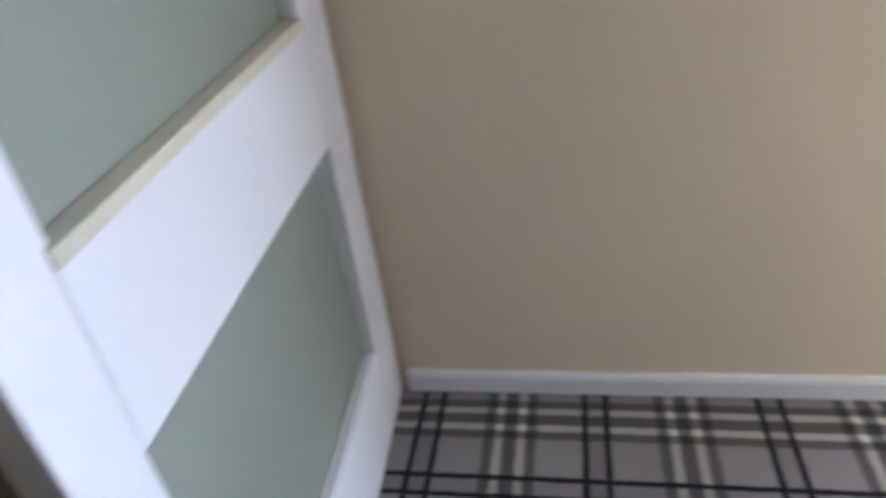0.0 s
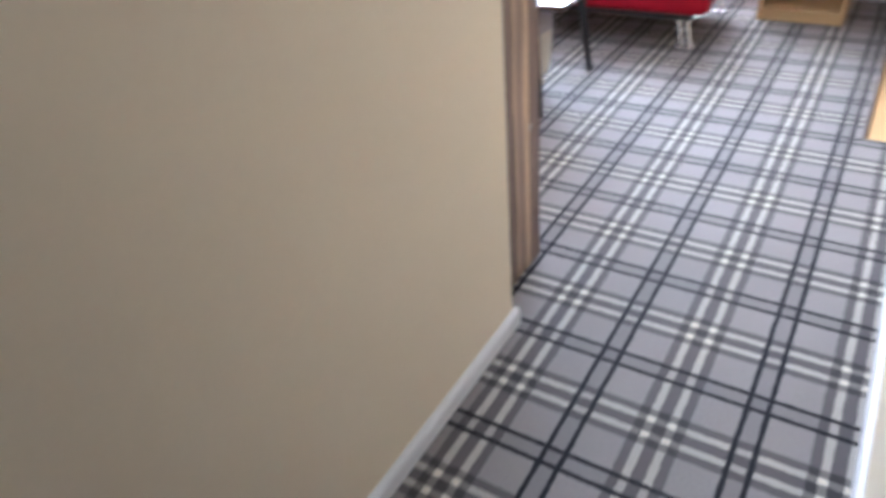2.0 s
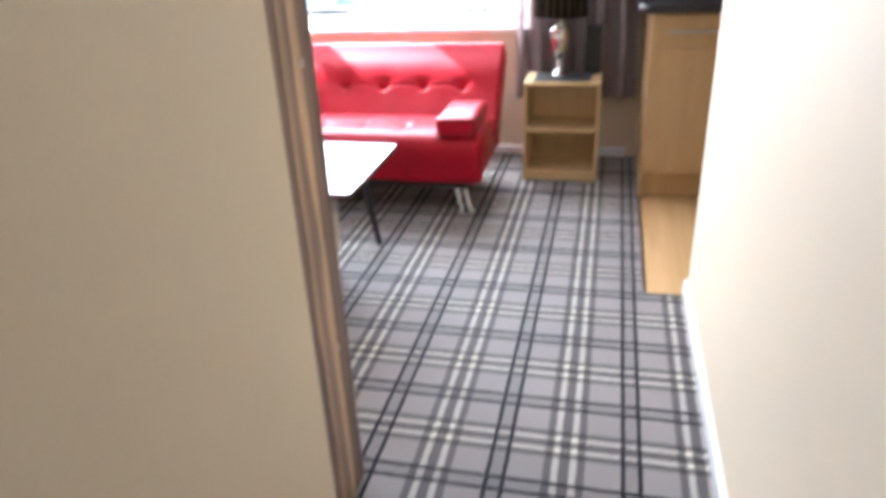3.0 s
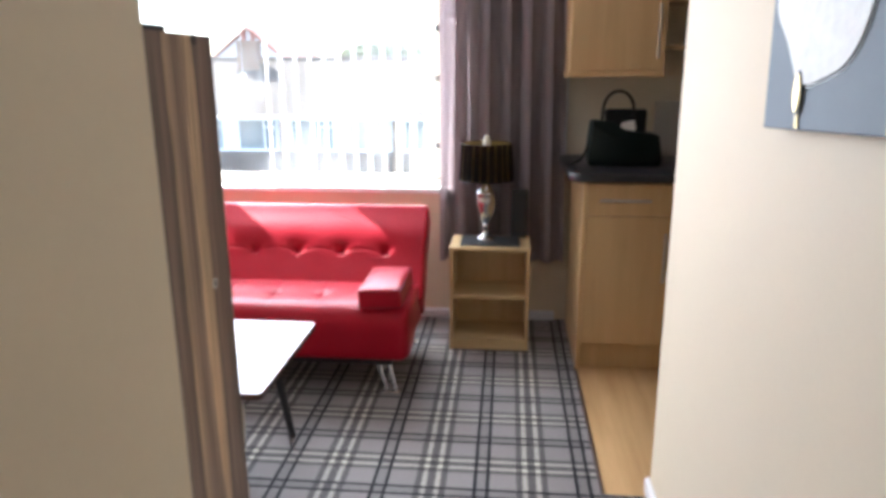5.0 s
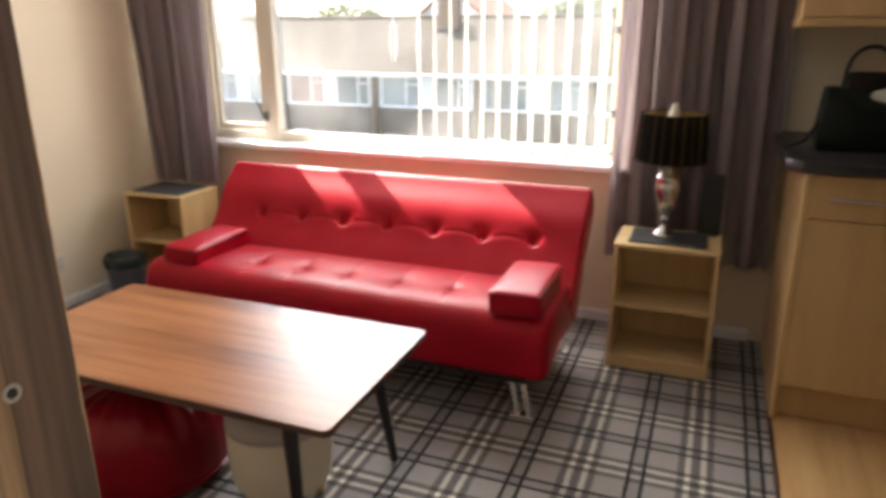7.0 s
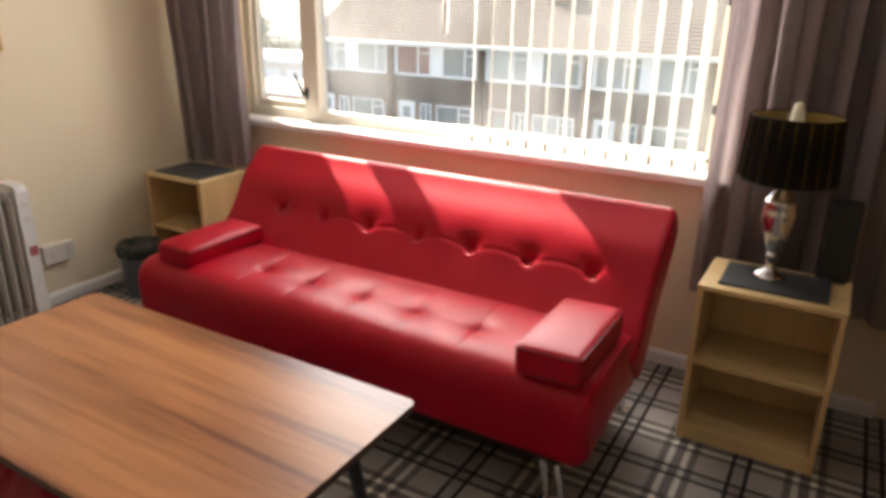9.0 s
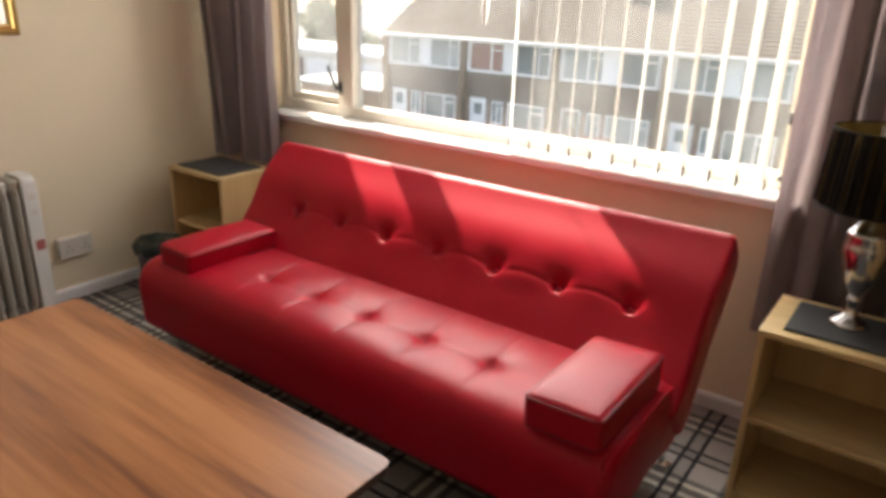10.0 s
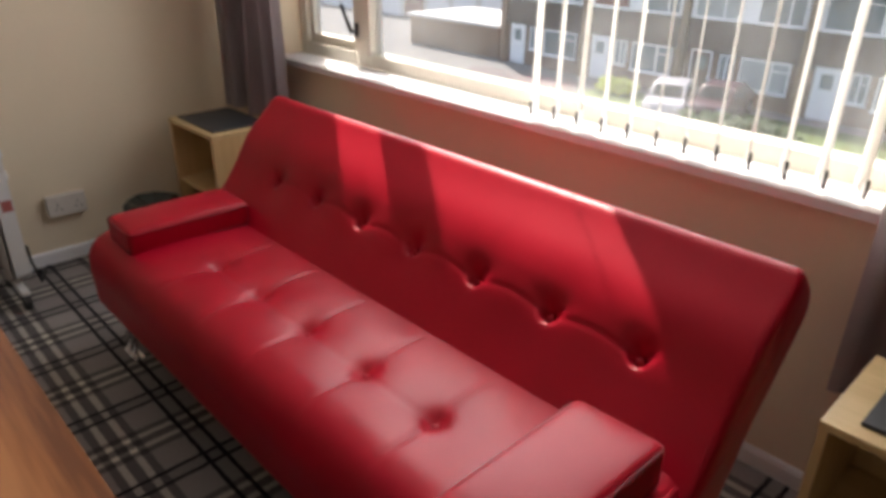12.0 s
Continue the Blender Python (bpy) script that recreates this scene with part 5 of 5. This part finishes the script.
def terrace_house(y1, panes, chimney):
    w = 5.6
    y0 = y1 - w
    ho = thing("terraced_house", (FX + 4, (y0 + y1) / 2, GZ), "brown two-storey terraced house with white windows", "house", "terraced houses across the way")
    # ground floor with its openings left free
    part("wall", box(FX + 0.05, FX + 8, y0, y1, GZ, EAVE), M_BRICK, ho, "brown brick walls")
    part("hung_tiles", roof_courses(y0 + 0.16, y1 - 0.16, FX + 0.03, BAND, FX + 0.04, SILL - 0.06, 7), M_HUNG, ho, "dark brown hung tiles")
    part("white_panel", box(FX, FX + 0.05, y0 + 0.16, y1 - 0.16, SILL - 0.05, EAVE - 0.02), M_UPVC, ho, "white boarded upper front")
    house_window(ho, y1 - 2.55, y1 - 0.35, SILL, EAVE - 0.12, y1 - 1.75, panes[0])
    house_window(ho, y0 + 0.35, y0 + 2.35, SILL, EAVE - 0.12, y0 + 1.0, panes[1])
    # ground floor: door, side light and wide window
    d = part("door", box(FX - 0.01, FX + 0.05, y1 - 1.45, y1 - 0.55, GZ + 0.1, GZ + 2.1, 0.01), panes[2], ho, "panelled front door")
    part("door_frame", ring(y1 - 1.52, y1 - 0.48, GZ + 0.02, GZ + 2.17, 0.07, FX - 0.03, FX + 0.05), M_UPVC, ho)
    part("door_glass", box(FX - 0.016, FX - 0.011, y1 - 1.25, y1 - 0.75, GZ + 1.3, GZ + 1.9), M_PANE, d)
    house_window(ho, y0 + 0.5, y0 + 2.7, GZ + 0.75, GZ + 2.1, y0 + 1.3, M_NET if chimney else M_PANE)
    house_window(ho, y0 + 3.0, y0 + 3.7, GZ + 0.9, GZ + 2.1, y0 + 3.35, M_PANE)
    for yy in (y0, y1):
        part("pier", box(FX - 0.22, FX + 0.05, yy - 0.17, yy + 0.17 if yy == y1 else yy + 0.16, GZ, EAVE - 0.02), M_PIER, ho, "projecting tan brick pier")
    part("roof", roof_courses(y0, y1, FX - 0.35, EAVE - 0.02, FX + 4.0, EAVE + 2.75, 17), M_TILE, ho, "brown concrete roof tiles")
    part("rear_roof", prism([(FX + 4.0, EAVE + 2.72), (FX + 8.3, EAVE), (FX + 8.3, EAVE - 0.1), (FX + 4.0, EAVE + 2.6)], "y", y0, y1), M_TILE, ho)
    part("gable", prism([(FX + 0.05, EAVE), (FX + 4.0, EAVE + 2.6), (FX + 8.0, EAVE)], "y", y0 + 0.02, y0 + 0.2), M_BRICK, ho)
    part("gable", prism([(FX + 0.05, EAVE), (FX + 4.0, EAVE + 2.6), (FX + 8.0, EAVE)], "y", y1 - 0.2, y1 - 0.02), M_BRICK, ho)
    part("ridge", tube([(FX + 4.0, y0, EAVE + 2.76), (FX + 4.0, y1, EAVE + 2.76)], 0.13, 8), M_TILE, ho)
    part("gutter", tube([(FX - 0.40, y0, EAVE - 0.03), (FX - 0.40, y1, EAVE - 0.03)], 0.06, 8), M_UPVC, ho, "white gutter")
    part("fascia", box(FX - 0.34, FX - 0.31, y0, y1, EAVE - 0.16, EAVE - 0.02), M_UPVC, ho)
    part("downpipe", tube([(FX - 0.28, y0 + 0.05, EAVE - 0.1), (FX - 0.28, y0 + 0.05, GZ)], 0.035, 6), M_PIER, ho)
    if chimney:
        ch = part("chimney", box(FX + 3.0, FX + 3.7, y0 + 2.2, y0 + 3.3, EAVE + 1.7, EAVE + 3.7, 0.02), M_PIER, ho, "brick chimney stack")
        part("lead_flashing", box(FX + 2.8, FX + 3.72, y0 + 2.1, y0 + 3.4, EAVE + 1.75, EAVE + 2.1, 0.02), M_SLATE, ch)
        for yy in (2.5, 3.0):
            part("pot", lathe(FX + 3.35, y0 + yy, [(0.13, EAVE + 3.7), (0.11, EAVE + 4.1), (0.13, EAVE + 4.15), (0.09, EAVE + 4.15)], 14), M_REDTILE, ch, "red clay pot", True)


PANES = [(M_NET, M_NET, M_UPVC), (M_MAROON, M_PANE, M_UPVC), (M_NET, M_PANE, M_HUNG), (M_PANE, M_NET, M_UPVC), (M_PANE, M_PANE, M_MAROON), (M_NET, M_PANE, M_UPVC), (M_PANE, M_NET, M_HUNG)]
for k in range(7):
    terrace_house(28.9 - 5.6 * k, PANES[k], k in (2, 4))


def far_house(x, y, w, d, base, eave, ridge, label):
    """A house seen over the roofs, its gable towards us."""
    fh = thing("far_house", (x, y, base), label, "house", "houses beyond the terrace")
    part("wall", box(x, x + d, y - w / 2, y + w / 2, base, eave), M_RENDER, fh)
    part("gable", prism([(y - w / 2, eave), (y + w / 2, eave), (y, ridge)], "x", x, x + 0.3), M_RENDER, fh)
    for s in (-1, 1):
        a = [(y + s * (w / 2 + 0.4), eave - 0.35), (y, ridge + 0.08), (y, ridge + 0.3), (y + s * (w / 2 + 0.5), eave - 0.2)]
        part("roof_slope", prism(a, "x", x - 0.3, x + d), M_REDTILE, fh, "red tiled roof slope")
    for yy in (-1.2, 1.2):
        wd = part("window", ring(y + yy - 0.6, y + yy + 0.6, eave - 1.5, eave - 0.3, 0.1, x - 0.06, x), M_UPVC, fh)
        part("pane", box(x - 0.03, x - 0.01, y + yy - 0.5, y + yy + 0.5, eave - 1.4, eave - 0.4), M_PANE, wd)


far_house(56, 21.5, 9, 12, GZ, 0.9, 4.3, "red-roofed gabled house beyond the terrace")
far_house(60, 44, 9, 10, GZ, -1.0, 2.4, "red-roofed house behind the garden trees")

# low buildings beyond the end of the terrace
ob = thing("brick_outhouse", (37, 33.5, GZ), "low flat-roofed brick outhouse beside the terrace", "outhouse")
part("wall", box(35.2, 41, 29.6, 37.5, GZ, GZ + 1.75), M_PIER, ob, "tan brick wall")
part("roof", box(35.0, 41.2, 29.4, 37.7, GZ + 1.75, GZ + 1.9, 0.02), M_RENDER, ob, "pale flat roof")
ob = thing("garage_row", (48, 46, GZ), "pale flat-roofed garages with one red door", "garage")
part("wall", box(44, 50, 33, 62, GZ, GZ + 2.7), M_RENDER, ob)
part("roof", box(43.6, 50.4, 32.6, 62.4, GZ + 2.7, GZ + 3.0, 0.03), M_UPVC, ob, "white flat roof")
for k in range(9):
    part("door", box(43.93, 44.0, 34 + 3 * k, 36.4 + 3 * k, GZ, GZ + 2.2), M_MAROON if k in (0, 4) else M_UPVC, ob, "up-and-over garage door")

structure("ground", box(5.6, 700, -350, 350, GZ - 0.4, GZ), M_GROUND, "grey paved ground below the flat", "ground")
structure("road", box(19, 26, -120, 140, GZ, GZ + 0.006), M_ROAD, "asphalt road between the blocks", "road")
for nm, y0, y1 in (("lawn_1", -8, 13.6), ("lawn_2", 16.8, 20.8)):
    structure(nm, box(29, 33.6, y0, y1, GZ, GZ + 0.03), M_GRASS, "small front lawn", "lawn")
kerb = box(26, 26.15, -120, 140, GZ, GZ + 0.12, 0.01)
structure("kerb", kerb, M_RENDER, "pale concrete kerb", "kerb")


def foliage(name, at, size, count, leaf, label, category, seed, trunk=None, group="", leaves=None):
    """Leaves in uneven clumps; trunk: height of a tapered stem with limbs."""
    rnd = random.Random(seed)
    x, y, z = at
    tr = thing(name, at, label, category, group)
    if trunk:
        bm = tube([(x, y, z), (x + 0.1, y - 0.05, z + trunk * 0.6), (x, y + 0.1, z + trunk)], [0.22, 0.16, 0.09], 10)
        part("trunk", bm, M_BARK, tr, "", True)
        for k in range(5):
            a = rnd.uniform(0, 6.28)
            e = (x + size[0] * 0.6 * math.cos(a), y + size[1] * 0.6 * math.sin(a), z + trunk + size[2] * rnd.uniform(0.2, 0.7))
            part("limb", tube([(x, y, z + trunk * rnd.uniform(0.6, 0.95)), e], [0.08, 0.02], 6), M_BARK, tr)
    clumps = []
    for _ in range(26):
        while True:
            p = Vector([rnd.uniform(-1, 1) for _ in range(3)])
            if p.length < 1:
                break
        clumps.append((p, rnd.uniform(0.22, 0.42)))
    verts, faces = [], []
    for _ in range(count):
        c, r = rnd.choice(clumps)
        d = Vector([rnd.gauss(0, 1) for _ in range(3)]).normalized() * r * rnd.uniform(0.5, 1)
        p = c * 0.75 + d
        q = Vector((x + p.x * size[0], y + p.y * size[1], z + (trunk or 0) + size[2] * (0.5 + p.z * 0.5)))
        u = Vector([rnd.gauss(0, 1) for _ in range(3)]).normalized()
        v = u.orthogonal().normalized()
        s = leaf * rnd.uniform(0.6, 1.3)
        k = len(verts)
        verts += [q - u * s, q + v * s * 0.5, q + u * s, q - v * s * 0.5]
        faces.append((k, k + 1, k + 2, k + 3))
    me = bpy.data.meshes.new("crown")
    me.from_pydata([tuple(v) for v in verts], [], faces)
    me.materials.append(leaves or M_LEAF)
    cr = new("crown", me)
    cr.parent = tr
    cr.matrix_parent_inverse = tr.matrix_basis.inverted()


foliage("tree", (52, 66, GZ), (3.6, 3.6, 5.0), 5000, 0.28, "broad green tree behind the garages", "tree", 1, 2.4, "trees beyond the garages")
foliage("tree", (56, 56, GZ), (3.4, 4.0, 4.6), 5000, 0.28, "green garden tree behind the garages", "tree", 2, 2.2, "trees beyond the garages")
foliage("tree", (66, 36, GZ), (4, 4.5, 6.5), 5000, 0.3, "tall green tree showing over the roofs", "tree", 6, 4.0, "trees beyond the garages")
foliage("tree", (64, 12, GZ), (4, 4, 6), 4000, 0.3, "green tree top showing over the ridge", "tree", 9, 5.2, "trees beyond the garages")
foliage("hedge", (53, 47, GZ), (1.6, 9, 4.2), 7000, 0.24, "long clipped garden hedge", "hedge", 3)
foliage("bush", (32.6, 19.6, GZ + 0.03), (0.9, 1.3, 0.8), 1500, 0.11, "low yellow-green front garden bush", "bush", 4, leaves=M_LIME)
foliage("bush", (29.6, 12.0, GZ + 0.03), (0.7, 2.6, 0.9), 2500, 0.11, "ragged front garden hedge", "bush", 5)


def parked_car(at, turn, paint, label):
    ca = thing("parked_car", at, label, "car", "parked cars", turn=turn)
    mw = ca.matrix_basis
    side = [(-2.0, 0.28), (-2.05, 0.55), (-1.95, 0.82), (-1.25, 0.92), (-0.65, 1.38), (0.75, 1.42), (1.55, 0.98), (2.0, 0.88), (2.08, 0.6), (2.0, 0.28)]
    bm = prism(side, "y", -0.82, 0.82, 0.06)
    for v in bm.verts:
        if v.co.z > 0.95:
            v.co.y *= 0.84
    bm.transform(mw)
    part("body", bm, paint, ca, "", True)
    for s in (-1, 1):
        g = prism([(-1.05, 0.93), (-0.60, 1.30), (0.70, 1.33), (1.30, 0.97)], "y", s * 0.80, s * 0.815)
        for v in g.verts:
            if v.co.z > 1.1:
                v.co.y *= 0.88
        g.transform(mw)
        part("side_window", g, M_CARGLASS, ca)
        for x in (-1.28, 1.3):
            t = tube([(x, s * 0.68, 0.31), (x, s * 0.85, 0.31)], 0.31, 20)
            t.transform(mw)
            tyre = part("wheel", t, M_RUBBER, ca, "", True)
            r = tube([(x, s * 0.845, 0.31), (x, s * 0.86, 0.31)], 0.19, 16)
            r.transform(mw)
            part("rim", r, M_STEEL, tyre)
    for x0, x1, za, zb in ((-1.2, -0.68, 0.97, 1.36), (1.5, 0.8, 1.03, 1.39)):
        b = bmesh.new()
        q = [b.verts.new((x0 * 1.02, y, za)) for y in (-0.62, 0.62)] + [b.verts.new((x1 * 1.02, y, zb)) for y in (0.55, -0.55)]
        b.faces.new(q)
        bmesh.ops.solidify(b, geom=list(b.faces), thickness=0.03)
        b.transform(mw)
        part("windscreen", b, M_CARGLASS, ca)
    for s in (-1, 1):
        b = box(-2.07, -1.98, s * 0.62 - 0.15, s * 0.62 + 0.15, 0.62, 0.76, 0.02)
        b.transform(mw)
        part("headlight", b, M_CHROME, ca)


parked_car((31.2, 15.9, GZ), 20, M_CARWHITE, "pale silver hatchback parked in front of the terrace")
parked_car((32.4, 14.2, GZ + 0.0), 8, M_CARDARK, "dark plum car parked in front of the terrace")
parked_car((24.5, 33.0, GZ + 0.006), 88, M_CARWHITE, "pale silver car parked along the road")
